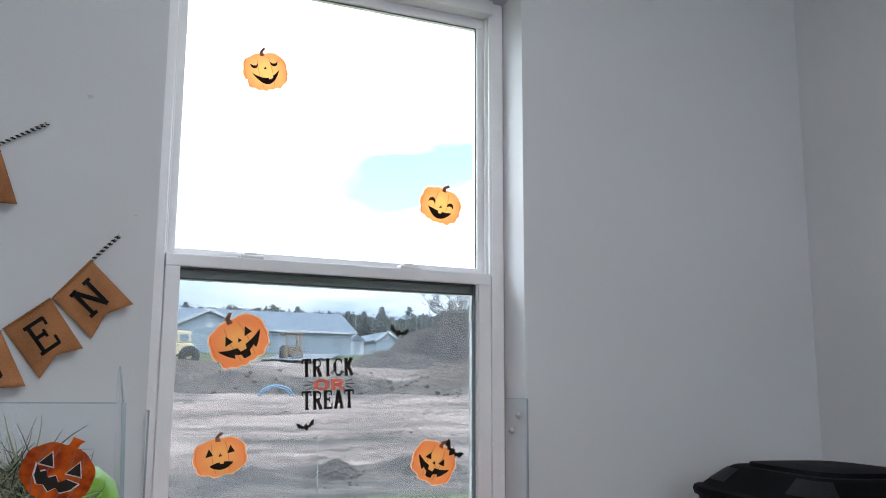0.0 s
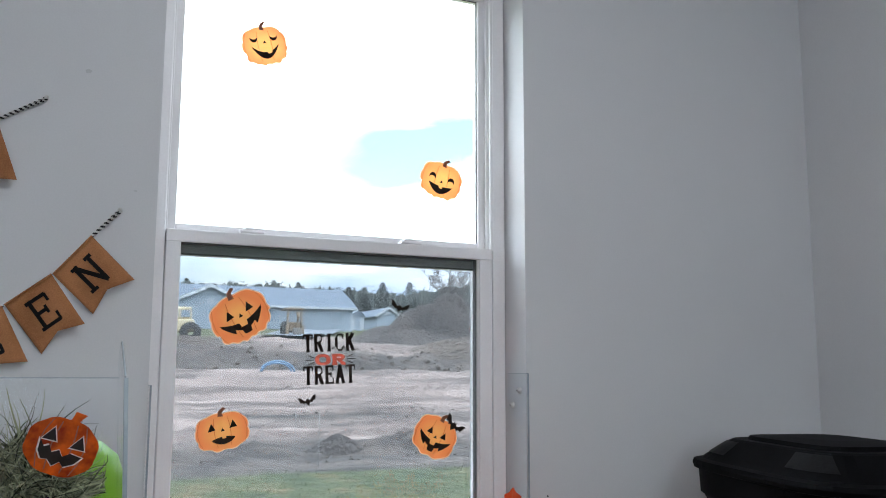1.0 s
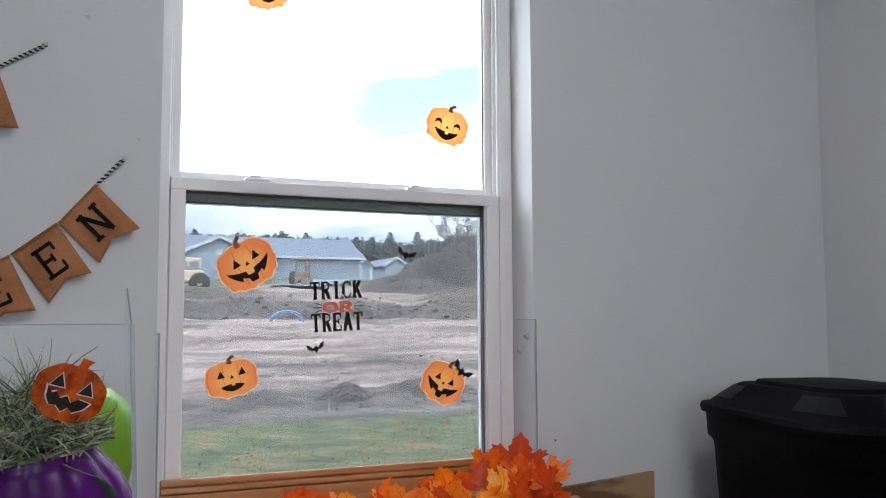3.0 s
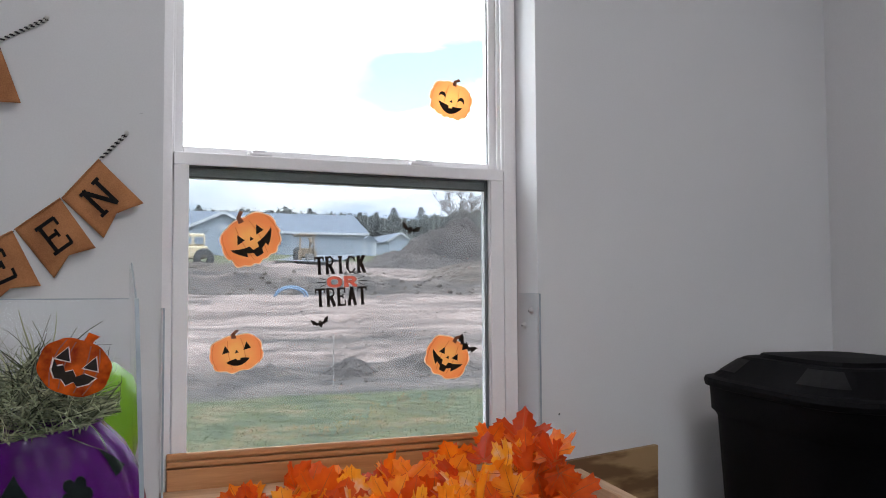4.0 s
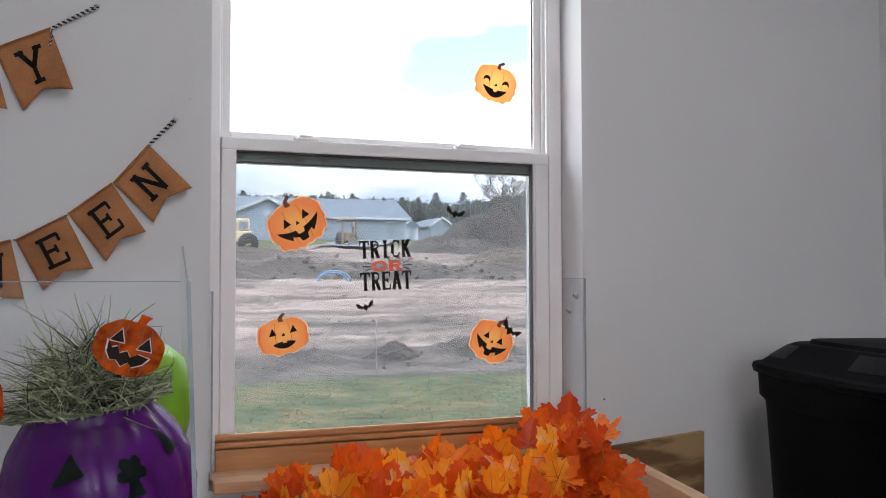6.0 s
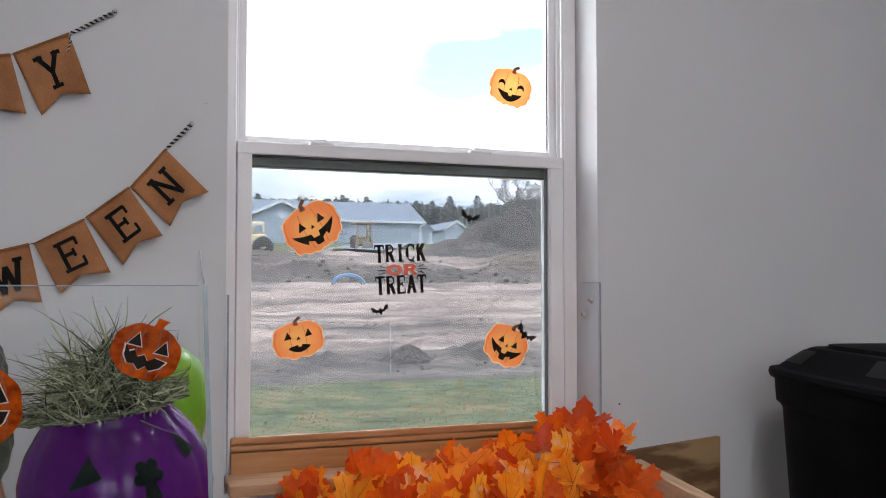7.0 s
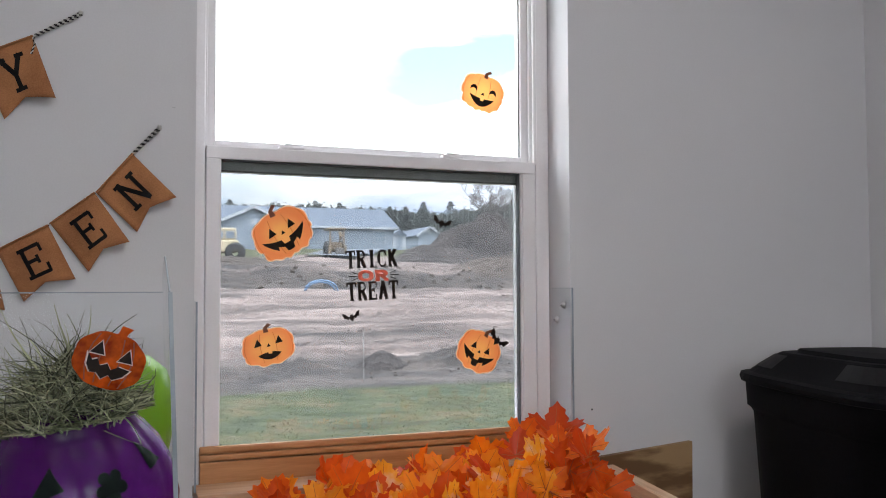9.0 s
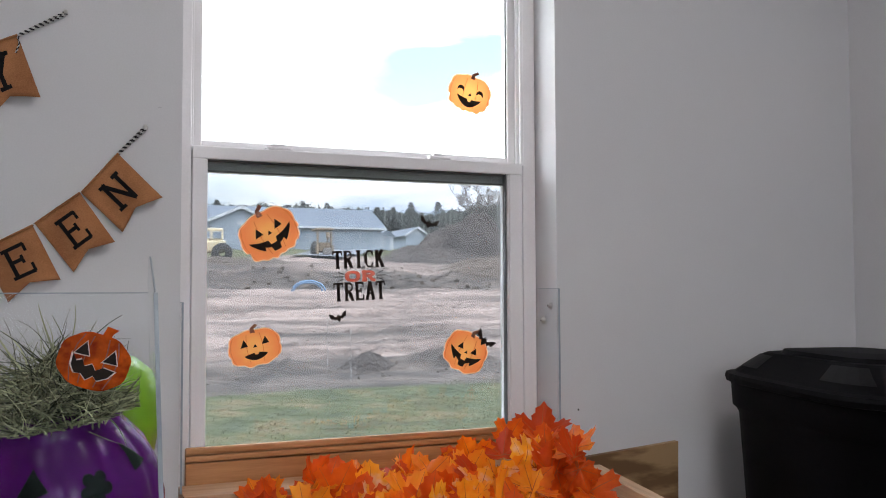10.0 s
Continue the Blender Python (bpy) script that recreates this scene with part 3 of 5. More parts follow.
# ---- ground and distance ----
def height(x, y):
    """The lie of the land: level lawn, dug field, a cut bank, then a long rise."""
    prof = ((-60, -0.2), (8, -0.2), (10, -0.2), (16, -0.15), (19, 0.0), (24, 0.38), (30, 0.84), (34.5, 1.05), (37.5, 1.95), (40, 2.25), (50, 2.6), (60, 3.3), (85, 5.05), (150, 8.5), (400, 16), (1500, 30))
    if 25 < y < 48:
        y += 1.6 * noise.noise((x * 0.22, 5.0, 0)) + 0.7 * noise.noise((x * 0.9, 8.0, 0))
    z = prof[-1][1]
    for (a, za), (b, zb) in zip(prof, prof[1:]):
        if a <= y < b:
            z = za + (zb - za) * (y - a) / (b - a)
            break
    rough = min(max((y - 8) / 3, 0), 1)
    z += rough * (0.10 * noise.fractal((x * 0.5, y * 0.5, 3.1), 0.9, 2.1, 5) + 0.06 * noise.noise((x * 0.12, y * 0.6, 7)))
    if 10 < y < 34:
        z += 0.035 * math.sin(y * 3.3 + 0.8 * noise.noise((x * 0.1, y * 0.1, 1)))
    for ty, deep in ((13.2, 0.05), (15.6, 0.06), (18.4, 0.06), (22.5, 0.07), (24.6, 0.07), (28.8, 0.07)):
        off = abs(y - ty - 0.15 * math.sin(x * 0.3) - 0.02 * x)
        if off < 0.34:
            z -= deep * (1 if math.sin(x * 11.0 + ty) > -0.1 else -0.35)
    for mx, my, mr, mh in ((2.6, 10.9, 0.8, 0.16), (5.2, 11.2, 1.0, 0.24), (1.7, 10.0, 0.7, 0.10), (4.6, 10.1, 0.5, 0.12)):
        d = math.hypot((x - mx) / mr, (y - my) / (mr * 0.8))
        if d < 1.6:
            z += mh * math.exp(-d * d * 1.6) * (1 + 0.8 * noise.noise((x * 4, y * 4, 2)))
    if y > 30:
        z += 0.25 * min((y - 30) / 10, 1) * noise.fractal((x * 0.25, y * 0.25, 9), 1.0, 2.0, 4)
    return z


def ground():
    ys = [0.135 + 0.5 * i for i in range(14)] + [7 + 0.11 * i for i in range(60)] + [13.6 * 1.0165 ** i for i in range(130)]
    while ys[-1] < 1400:
        ys.append(ys[-1] * 1.12)
    slopes = [-6 + 0.25 * i for i in range(24)] + [-0.02 + 0.0052 * i for i in range(125)] + [0.7 + 0.3 * i for i in range(20)]
    verts = [(s * (y + 2.1) - 0.24, y, height(s * (y + 2.1) - 0.24, y)) for y in ys for s in slopes]
    k = len(slopes)
    faces = [(j * k + i, j * k + i + 1, (j + 1) * k + i + 1, (j + 1) * k + i) for j in range(len(ys) - 1) for i in range(k - 1)]
    me = bpy.data.meshes.new("ground")
    me.from_pydata(verts, [], faces)
    smooth(me)
    me.materials.append(M_GROUND)
    return tagged(new("ground", me), "green lawn running into a dug-up sandy building site", "ground", "", "structure")


ground()


def heap(name, cx, cy, rx, ry, h, seed, label, material=M_HEAP, steep=1.25):
    """A tipped pile of soil with slumped flanks."""
    bm = bmesh.new()
    k, rings = 90, 34
    rows = []
    for j in range(rings + 1):
        r = 1 - j / rings
        row = []
        for i in range(k):
            a = math.tau * i / k
            wob = 1 + 0.16 * noise.noise((math.cos(a) * 1.6, math.sin(a) * 1.6, seed))
            x, y = cx + rx * r * wob * math.cos(a), cy + ry * r * wob * math.sin(a)
            lump = noise.fractal((x * 0.7, y * 0.7, seed), 0.75, 2.1, 7)
            gully = abs(math.sin(a * 9 + 2 * noise.noise((x * 0.3, y * 0.3, seed)))) * r * (1 - r)
            z = height(x, y) - 0.12 + h * (1 - r ** steep) * (1 + 0.1 * lump) + 0.35 * h * 0.45 * lump * (1 - r * r) - 0.42 * h * gully * 0.6
            row.append(bm.verts.new((x, y, z)))
        rows.append(row)
    for a, b in zip(rows, rows[1:]):
        for i in range(k):
            bm.faces.new((a[i], a[(i + 1) % k], b[(i + 1) % k], b[i]))
    ob = part(name, bm, material, None, "", True)
    return tagged(ob, label, "soil heap", "soil heaps")


heap("soil_heap", 24.1, 52, 6.9, 6.0, 3.35, 1.3, "large dark heap of tipped soil on the site", steep=1.0)
heap("soil_heap", 28.6, 53, 7.0, 5.0, 2.5, 2.2, "broad dark shoulder of tipped soil", steep=1.0)
heap("soil_heap", 20.2, 48, 4.2, 3.0, 1.2, 4.1, "lower spread flank of dark soil")
heap("soil_heap", 18.9, 38, 3.6, 2.2, 0.75, 8.3, "low brown heap of clods", M_BANK)
heap("soil_heap", 3.68, 10.3, 0.62, 0.5, 0.36, 6.4, "small dark mound of turned soil by the lawn")
heap("soil_heap", 7.0, 40.5, 4.6, 1.8, 0.45, 5.7, "long low bank of brown soil", M_BANK)


def gable_house(name, x0, x1, y0, y1, zb, zw, zr, label, openings, porch=None):
    """A one-storey house with its ridge along x, eaves, fascia and windows."""
    h = thing(name, ((x0 + x1) / 2, (y0 + y1) / 2, zb), label, "house", "far houses")
    bm = bmesh.new()
    ym = (y0 + y1) / 2
    a = [(x0, y0, zb - 1.5), (x1, y0, zb - 1.5), (x1, y1, zb - 1.5), (x0, y1, zb - 1.5), (x0, y0, zw), (x1, y0, zw), (x1, y1, zw), (x0, y1, zw), (x0, ym, zr - 0.1), (x1, ym, zr - 0.1)]
    v = [bm.verts.new(p) for p in a]
    for f in ((0, 1, 5, 4), (2, 3, 7, 6), (0, 4, 8, 7, 3), (1, 2, 6, 9, 5), (4, 5, 9, 8), (6, 7, 8, 9)):
        bm.faces.new([v[i] for i in f])
    part("wall", bm, M_SIDING, h)
    bm = bmesh.new()
    o, t = 0.45, 0.16
    slope = (zr - zw) / (ym - y0)
    sec = [(y0 - o, zw - slope * o), (ym, zr), (y1 + o, zw - slope * o)]
    lo = [[bm.verts.new((x, y, z)) for y, z in sec] for x in (x0 - o, x1 + o)]
    hi = [[bm.verts.new((x, y, z + t)) for y, z in sec] for x in (x0 - o, x1 + o)]
    for i in (0, 1):
        bm.faces.new((hi[0][i], hi[1][i], hi[1][i + 1], hi[0][i + 1]))
        bm.faces.new((lo[0][i], lo[0][i + 1], lo[1][i + 1], lo[1][i]))
        for s in (0, 1):
            bm.faces.new((lo[s][i], hi[s][i], hi[s][i + 1], lo[s][i + 1]))
    for i in (0, 2):
        bm.faces.new((lo[0][i], lo[1][i], hi[1][i], hi[0][i]))
    roof = part("roof", bm, M_ROOF, h, "grey blue shingle roof")
    part("fascia", box(x0 - o, x1 + o, y0 - o - 0.05, y0 - o, zw - slope * o - 0.06, zw - slope * o + 0.16), M_TRIM, roof)
    for x in (x0 - 0.06, x1 - 0.08):
        part("corner_board", box(x, x + 0.14, y0 - 0.04, y0 + 0.02, zb - 0.4, zw), M_TRIM, h)
    for cx, cz, ww, hh in openings:
        fr = part("window", box(cx - ww / 2 - 0.1, cx + ww / 2 + 0.1, y0 - 0.07, y0 + 0.02, cz - hh / 2 - 0.1, cz + hh / 2 + 0.1), M_TRIM, h)
        for s in (-1, 1):
            part("pane", box(cx - ww / 2, cx + ww / 2, y0 - 0.085, y0 - 0.06, cz + s * hh / 4 - hh / 4 + 0.04, cz + s * hh / 4 + hh / 4 - 0.04), M_PANE, fr)
    return h


house = gable_house("house", 11.0, 28.5, 85, 95, 4.9, 7.45, 9.55, "blue-grey sided house with a shingle roof beyond the site", [(26.95, 6.4, 1.25, 1.2), (20.3, 6.4, 1.25, 1.2)])


def front_gable(h, x0, x1, y0, y1, zb, zw, zr):
    """The wing that faces the field, with white rakes."""
    xm = (x0 + x1) / 2
    part("wing_wall", prism([(x0, zb - 1.5), (x1, zb - 1.5), (x1, zw), (xm, zr - 0.12), (x0, zw)], y0, y1), M_SIDING, h)
    o = 0.4
    s = (zr - zw) / (xm - x0)
    top = [(x0 - o, zw - s * o), (xm, zr), (x1 + o, zw - s * o)]
    for a, b in ((0, 1), (1, 2)):
        (ax, az), (bx, bz) = top[a], top[b]
        part("wing_roof", prism([(ax, az), (bx, bz), (bx, bz + 0.15), (ax, az + 0.15)], y0 - 0.4, y1 + 4.5), M_ROOF, h)
        part("rake_board", prism([(ax, az - 0.14), (bx, bz - 0.14), (bx, bz + 0.17), (ax, az + 0.17)], y0 - 0.46, y0 - 0.4), M_TRIM, h, "white rake board")
    part("vent", box(xm - 0.3, xm + 0.3, y0 - 0.06, y0 + 0.01, zw + 0.1, zw + 0.6), M_TRIM, h)


front_gable(house, 9.6, 17.4, 81, 87, 4.8, 7.0, 8.75)
far_house = thing("house", (41, 114, 6.8), "distant grey house partly behind the soil heap", "house", "far houses")
front_gable(far_house, 41.0, 44.2, 112, 118, 6.6, 8.6, 9.6)


def conifer(cx, cy, zb, h, seed):
    """A pine with a bare lower trunk and ragged tiers of needle clumps."""
    rnd = random.Random(seed)
    t = thing("pine_tree", (cx, cy, zb), "dark green pine in the far tree line", "tree", "far pines")
    part("trunk", tube([(cx, cy, zb - 1), (cx + 0.1, cy, zb + h * 0.5), (cx, cy, zb + h * 0.97)], 0.2, 6, taper=0.03), M_BARK, t)
    bm = bmesh.new()
    for _ in range(420):
        f = rnd.random() ** 0.8
        z = zb + h * (0.22 + 0.78 * f)
        r = h * 0.27 * (1.03 - f) ** 0.7 * (0.35 + 0.75 * rnd.random())
        a = rnd.random() * math.tau
        p = Vector((cx + r * math.cos(a), cy + r * math.sin(a), z))
        s = 0.20 + 0.28 * rnd.random() * (1.1 - f)
        for _ in range(3):
            d = Vector((rnd.uniform(-1, 1), rnd.uniform(-1, 1), rnd.uniform(-0.5, 0.6))) * s * 1.4
            e = Vector((rnd.uniform(-1, 1), rnd.uniform(-1, 1), rnd.uniform(-0.3, 0.9))) * s
            bm.faces.new([bm.verts.new(p), bm.verts.new(p + d), bm.verts.new(p + e)])
    part("crown", bm, M_NEEDLE, t)
    return t


forms = [conifer(40, 150, 8.0, 8.4, 5), conifer(45, 152, 8.0, 7.6, 6), conifer(49.5, 151, 8.0, 8.1, 7), conifer(54, 153, 8.0, 7.2, 8)]
rnd = random.Random(4)
for i in range(60):
    px = 13 + i * 1.15 + rnd.uniform(-0.6, 0.6)
    py = 151 + rnd.uniform(-6, 8)
    tree = copy_thing(forms[i % 4], pose(px, py, 7.9, 0, 0, rnd.uniform(0, 360)))
    tree.scale = [rnd.uniform(0.82, 1.08) * (0.92 if px > 60 else 1.0)] * 3


def far_woods():
    """The closed wood behind the pines, past counting."""
    r = random.Random(15)
    verts, faces = [], []

    def rise(x):
        return 2.2 * min(max((x - 68) / 12, 0), 1)

    for _ in range(28000):
        x, y = r.uniform(-40, 130), r.uniform(160, 178)
        top = 16.9 + rise(x) + 1.2 * noise.noise((x * 0.35, 0.3, 0)) + 0.7 * noise.noise((x * 1.3, 2.3, 0)) + (y - 160) * 0.06
        z = 7.5 + (top - 7.5) * (1 - 0.9 * r.random() ** 1.5)
        s = r.uniform(0.12, 0.32)
        k = len(verts)
        verts += [(x + r.uniform(-s, s), y + r.uniform(-s, s), z + r.uniform(-s, s)) for _ in range(3)]
        faces.append((k, k + 1, k + 2))
    n = 900
    k = len(verts)
    for i in range(n + 1):
        x = -40 + 170 * i / n
        top = 17.0 + rise(x) + 1.2 * noise.noise((x * 0.35, 0.3, 0)) + 0.9 * noise.noise((x * 1.3, 2.3, 0)) + 0.6 * noise.noise((x * 3.7, 4.1, 0))
        verts += [(x, 166, 6.0), (x, 166 + 0.5 * math.sin(i), top), (x, 170, 6.0)]
    for i in range(n):
        a, b = k + 3 * i, k + 3 * i + 3
        faces += [(a, b, b + 1, a + 1), (a + 1, b + 1, b + 2, a + 2)]
    me = bpy.data.meshes.new("far_woods")
    me.from_pydata(verts, [], faces)
    me.materials.append(M_NEEDLE)
    tagged(new("far_woods", me), "dark green wood along the skyline", "trees", "", "stuff")


far_woods()


def bare_tree():
    t = thing("bare_tree", (28.5, 60, 3.2), "leafless grey-brown tree behind the soil heap", "tree")
    rnd = random.Random(12)
    bm = bmesh.new()

    def grow(p, d, length, r, level):
        pts = [p]
        for _ in range(4):
            d = (d + Vector((rnd.uniform(-1, 1), rnd.uniform(-1, 1), rnd.uniform(-0.4, 0.7))) * 0.16).normalized()
            pts.append(pts[-1] + d * length / 4)
        r = max(r, 0.015)
        tube(pts, r, 5 if level < 2 else 3, bm, r * 0.7)
        if level < 6:
            for i in range(4 if level < 3 else 3):
                q = pts[rnd.choice((2, 3, 4))]
                side = Vector((rnd.uniform(-1, 1), rnd.uniform(-1, 1), rnd.uniform(-0.1, 0.8))).normalized()
                grow(q, (d * 0.55 + side * 1.0).normalized(), length * rnd.uniform(0.55, 0.76), r * 0.52, level + 1)

    grow(Vector((28.2, 60, 2.6)), Vector((0.05, 0, 1)), 3.5, 0.085, 0)
    part("trunk", bm, M_BARK, t)


bare_tree()

# ---- things in the room ----
rnd = random.Random(21)


def rounded(half_x, half_z, power=2.6, n=44, lobes=0, bump=0.0, low=0):
    """A lobed, squarish oval as (x, z) pairs; low: scallops along the lower edge."""
    out = []
    for i in range(n):
        a = math.tau * i / n
        c, s = math.cos(a), math.sin(a)
        r = (abs(c) ** power + abs(s) ** power) ** (-1 / power)
        if lobes:
            r *= 1 - bump * (1 - abs(math.sin(a * lobes / 2)))
        if low and s < -0.3:
            r *= 1 - 0.07 * (0.5 + 0.5 * math.cos(c * low * 2.2))
        out.append((half_x * r * c, half_z * r * s))
    return out


def placed(points, cx, cz, turn, k=1.0):
    c, s = math.cos(radians(turn)), math.sin(radians(turn))
    return [(cx + k * (x * c - z * s), cz + k * (x * s + z * c)) for x, z in points]


def grin(half, top, bottom, sag_top, sag_bottom, upper=(), lower=(), bite=0.15, steps=48):
    """A carved mouth between two arcs; upper and lower: spans of the teeth left standing."""
    def edge(q, start, sag, teeth, sign):
        return start - sag * (1 - q * q) + (sign * bite if any(a <= q <= b for a, b in teeth) else 0.0)

    qs = [2 * i / steps - 1 for i in range(steps + 1)]
    over = [(half * q, edge(q, top, sag_top, upper, -1)) for q in qs]
    under = [(half * q, edge(q, bottom, sag_bottom, lower, 1)) for q in qs[1:-1]]
    return over + under[::-1]


GRIN = grin(.78, .06, .0, .26, .70, ((-.18, .14),), ((-.46, -.20), (.20, .46)), .18)
SMILE = grin(.62, .03, .0, .34, .64, ((.10, .42),), (), .10)
LAUGH = grin(.58, -.20, -.24, .10, .48, ((-.10, .18),), (), .12)
GASP = grin(.44, -.34, -.38, -.10, .24, ((-.12, .22),), (), .10)
TRI = [(-.13, -.12), (.15, -.10), (.03, .15)]
CRESCENT = [(-.17, .08), (-.14, -.05), (-.05, -.13), (.06, -.13), (.14, -.06), (.17, .07), (.07, -.01), (-.04, -.01)]
ARCH = [(-.16, -.10), (-.14, .05), (-.05, .13), (.06, .13), (.14, .05), (.16, -.10), (.06, -.01), (-.06, -.01)]


def pumpkin_cling(cx, cz, w, h, turn, y, mouth, eye, apart, low=0, bat=False, label="", eye_up=0.24):
    """A thin printed window cling of a carved pumpkin."""
    t = thing("window_cling", (cx, y, cz), label, "window sticker", "pumpkin clings on the window")
    hx, hz = w / 2, h / 2
    lift = 0.0006

    def flat(name, pts, layer, material, parent=t):
        return part(name, prism(placed(pts, cx, cz, turn), y - lift * layer, y - lift * (layer - 1) + 0.0001), material, parent)

    inner = placed(rounded(hx, hz * 0.95, 2.7, 96, 9, 0.05, low), cx, cz, turn)
    outer = placed(rounded(hx * 1.04, hz * 1.0, 2.7, 96, 9, 0.05, low), cx, cz, turn)
    bm = bmesh.new()
    bm.faces.new([bm.verts.new((x, y - lift, z)) for x, z in inner])
    body = part("body", bm, M_ORANGE, t, "printed orange skin")
    bm = bmesh.new()
    a = [bm.verts.new((x, y - lift, z)) for x, z in inner]
    b = [bm.verts.new((x, y - lift, z)) for x, z in outer]
    for i in range(len(a)):
        j = (i + 1) % len(a)
        bm.faces.new((a[i], a[j], b[j], b[i]))
    part("rim", bm, M_RIM, t)
    for dx, kx in ((-0.93, 0.10), (0.93, 0.10), (-0.31, 0.012), (0.31, 0.012)):
        bow = [(hx * (dx * (1 - 0.18 * q * q)) + e * hx * 0.012, hz * 0.75 * q) for e, qs in ((-1, (-1, -.5, 0, .5, 1)), (1, (1, .5, 0, -.5, -1))) for q in qs]
        flat("crease", bow, 4, M_LINE, body)
    flat("stem", [(-hx * .10, hz * .80), (hx * .10, hz * .78), (hx * .07, hz * 1.00), (hx * .24, hz * 1.14), (hx * .14, hz * 1.24), (-hx * .07, hz * 1.06)], 4, M_STEM)
    k = hx
    for sx in (-1, 1):
        flat("eye", [(sx * k * apart + k * 1.05 * x, hz * eye_up + k * 1.1 * z) for x, z in eye], 5, M_SBLACK)
    flat("nose", [(k * .55 * x, hz * (eye_up - .19) + k * .5 * z) for x, z in TRI], 5, M_SBLACK)
    flat("mouth", [(k * x, hz * z) for x, z in mouth], 5, M_SBLACK)
    if bat:
        part("bat_bow", prism(placed(BAT, cx + 0.053, cz + 0.030, -42, 0.030), y - lift * 6, y - lift * 5), M_SBLACK, t)
    return t


BAT = [(-1.0, .52), (-.66, .40), (-.40, .10), (-.22, .02), (-.15, .10), (-.13, .30), (-.04, .16), (.04, .16), (.13, .30), (.15, .10), (.22, .02), (.40, .10), (.66, .40), (1.0, .52),
       (.90, .12), (.80, -.14), (.62, -.06), (.46, -.30), (.28, -.16), (.12, -.40), (0, -.56), (-.12, -.40), (-.28, -.16), (-.46, -.30), (-.62, -.06), (-.80, -.14), (-.90, .12)]
YL, YU = 0.0228, 0.0432
pumpkin_cling(0.222, 1.761, 0.114, 0.104, 15, YU, SMILE, CRESCENT, .45, 9, False, "orange smiling pumpkin cling with closed eyes on the upper pane", 0.38)
pumpkin_cling(0.709, 1.459, 0.120, 0.102, -14, YU, LAUGH, ARCH, .46, 9, False, "orange laughing pumpkin cling on the upper pane", 0.14)
pumpkin_cling(0.181, 1.077, 0.142, 0.118, 31, YL, GRIN, TRI, .36, 9, False, "large tilted orange grinning pumpkin cling on the lower pane", 0.25)
pumpkin_cling(0.148, 0.810, 0.122, 0.090, 11, YL, GASP, TRI, .41, 5, False, "small orange pumpkin cling with an open mouth on glass", 0.30)
pumpkin_cling(0.685, 0.784, 0.118, 0.108, -27, YL, GRIN, TRI, .34, 5, True, "orange pumpkin cling with a black bat bow on glass", 0.21)
for cx, cz, k, turn in ((0.585, 1.114, 0.026, -16), (0.349, 0.879, 0.0225, 14)):
    tagged(part("bat_cling", prism(placed([(x, z) for x, z in BAT], cx, cz, turn, k), YL - 0.001, YL), M_SBLACK), "small black bat cling on the lower pane", "window sticker", "bat clings on the window")

# slab letters as strokes in a unit box
STROKES = {
    "T": ((.5, 0, .5, 1), (.02, .97, .98, .97), (.02, .97, .02, .78), (.98, .97, .98, .78), (.32, .02, .68, .02)),
    "R": ((.2, 0, .2, 1), (.04, .97, .62, .97), (.62, .97, .84, .86), (.84, .86, .84, .64), (.84, .64, .62, .52), (.62, .52, .2, .52), (.5, .52, .84, .04), (.04, .02, .36, .02), (.76, .02, 1, .02)),
    "I": ((.5, 0, .5, 1), (.3, .97, .7, .97), (.3, .02, .7, .02)),
    "C": ((.9, .78, .72, .96), (.72, .96, .34, .96), (.34, .96, .12, .74), (.12, .74, .12, .26), (.12, .26, .34, .03), (.34, .03, .72, .03), (.72, .03, .92, .24), (.9, .97, .9, .72)),
    "K": ((.2, 0, .2, 1), (.06, .97, .38, .97), (.06, .02, .38, .02), (.2, .42, .8, .97), (.42, .6, .84, .03), (.64, .97, .98, .97), (.7, .02, 1, .02)),
    "E": ((.2, 0, .2, 1), (.04, .97, .9, .97), (.2, .52, .66, .52), (.04, .02, .92, .02), (.9, .97, .9, .74), (.92, .02, .92, .28), (.66, .64, .66, .40)),
    "A": ((.14, 0, .5, 1), (.5, 1, .86, 0), (.28, .34, .74, .34), (0, .02, .3, .02), (.7, .02, 1, .02), (.34, .97, .56, .97)),
    "O": ((.3, .97, .7, .97), (.7, .97, .92, .74), (.92, .74, .92, .26), (.92, .26, .7, .03), (.7, .03, .3, .03), (.3, .03, .08, .26), (.08, .26, .08, .74), (.08, .74, .3, .97)),
    "N": ((.16, 0, .16, 1), (.16, 1, .84, 0), (.84, 0, .84, 1), (0, .97, .28, .97), (.68, .97, 1, .97), (0, .02, .32, .02)),
    "Y": ((.5, 0, .5, .46), (.5, .46, .14, 1), (.5, .46, .86, 1), (0, .97, .3, .97), (.7, .97, 1, .97), (.3, .02, .7, .02)),
    "W": ((.1, 1, .3, 0), (.3, 0, .5, .8), (.5, .8, .7, 0), (.7, 0, .9, 1), (0, .97, .24, .97), (.76, .97, 1, .97)),
    "P": ((.2, 0, .2, 1), (.04, .97, .62, .97), (.62, .97, .86, .84), (.86, .84, .86, .62), (.86, .62, .62, .48), (.62, .48, .2, .48), (.04, .02, .4, .02)),
}


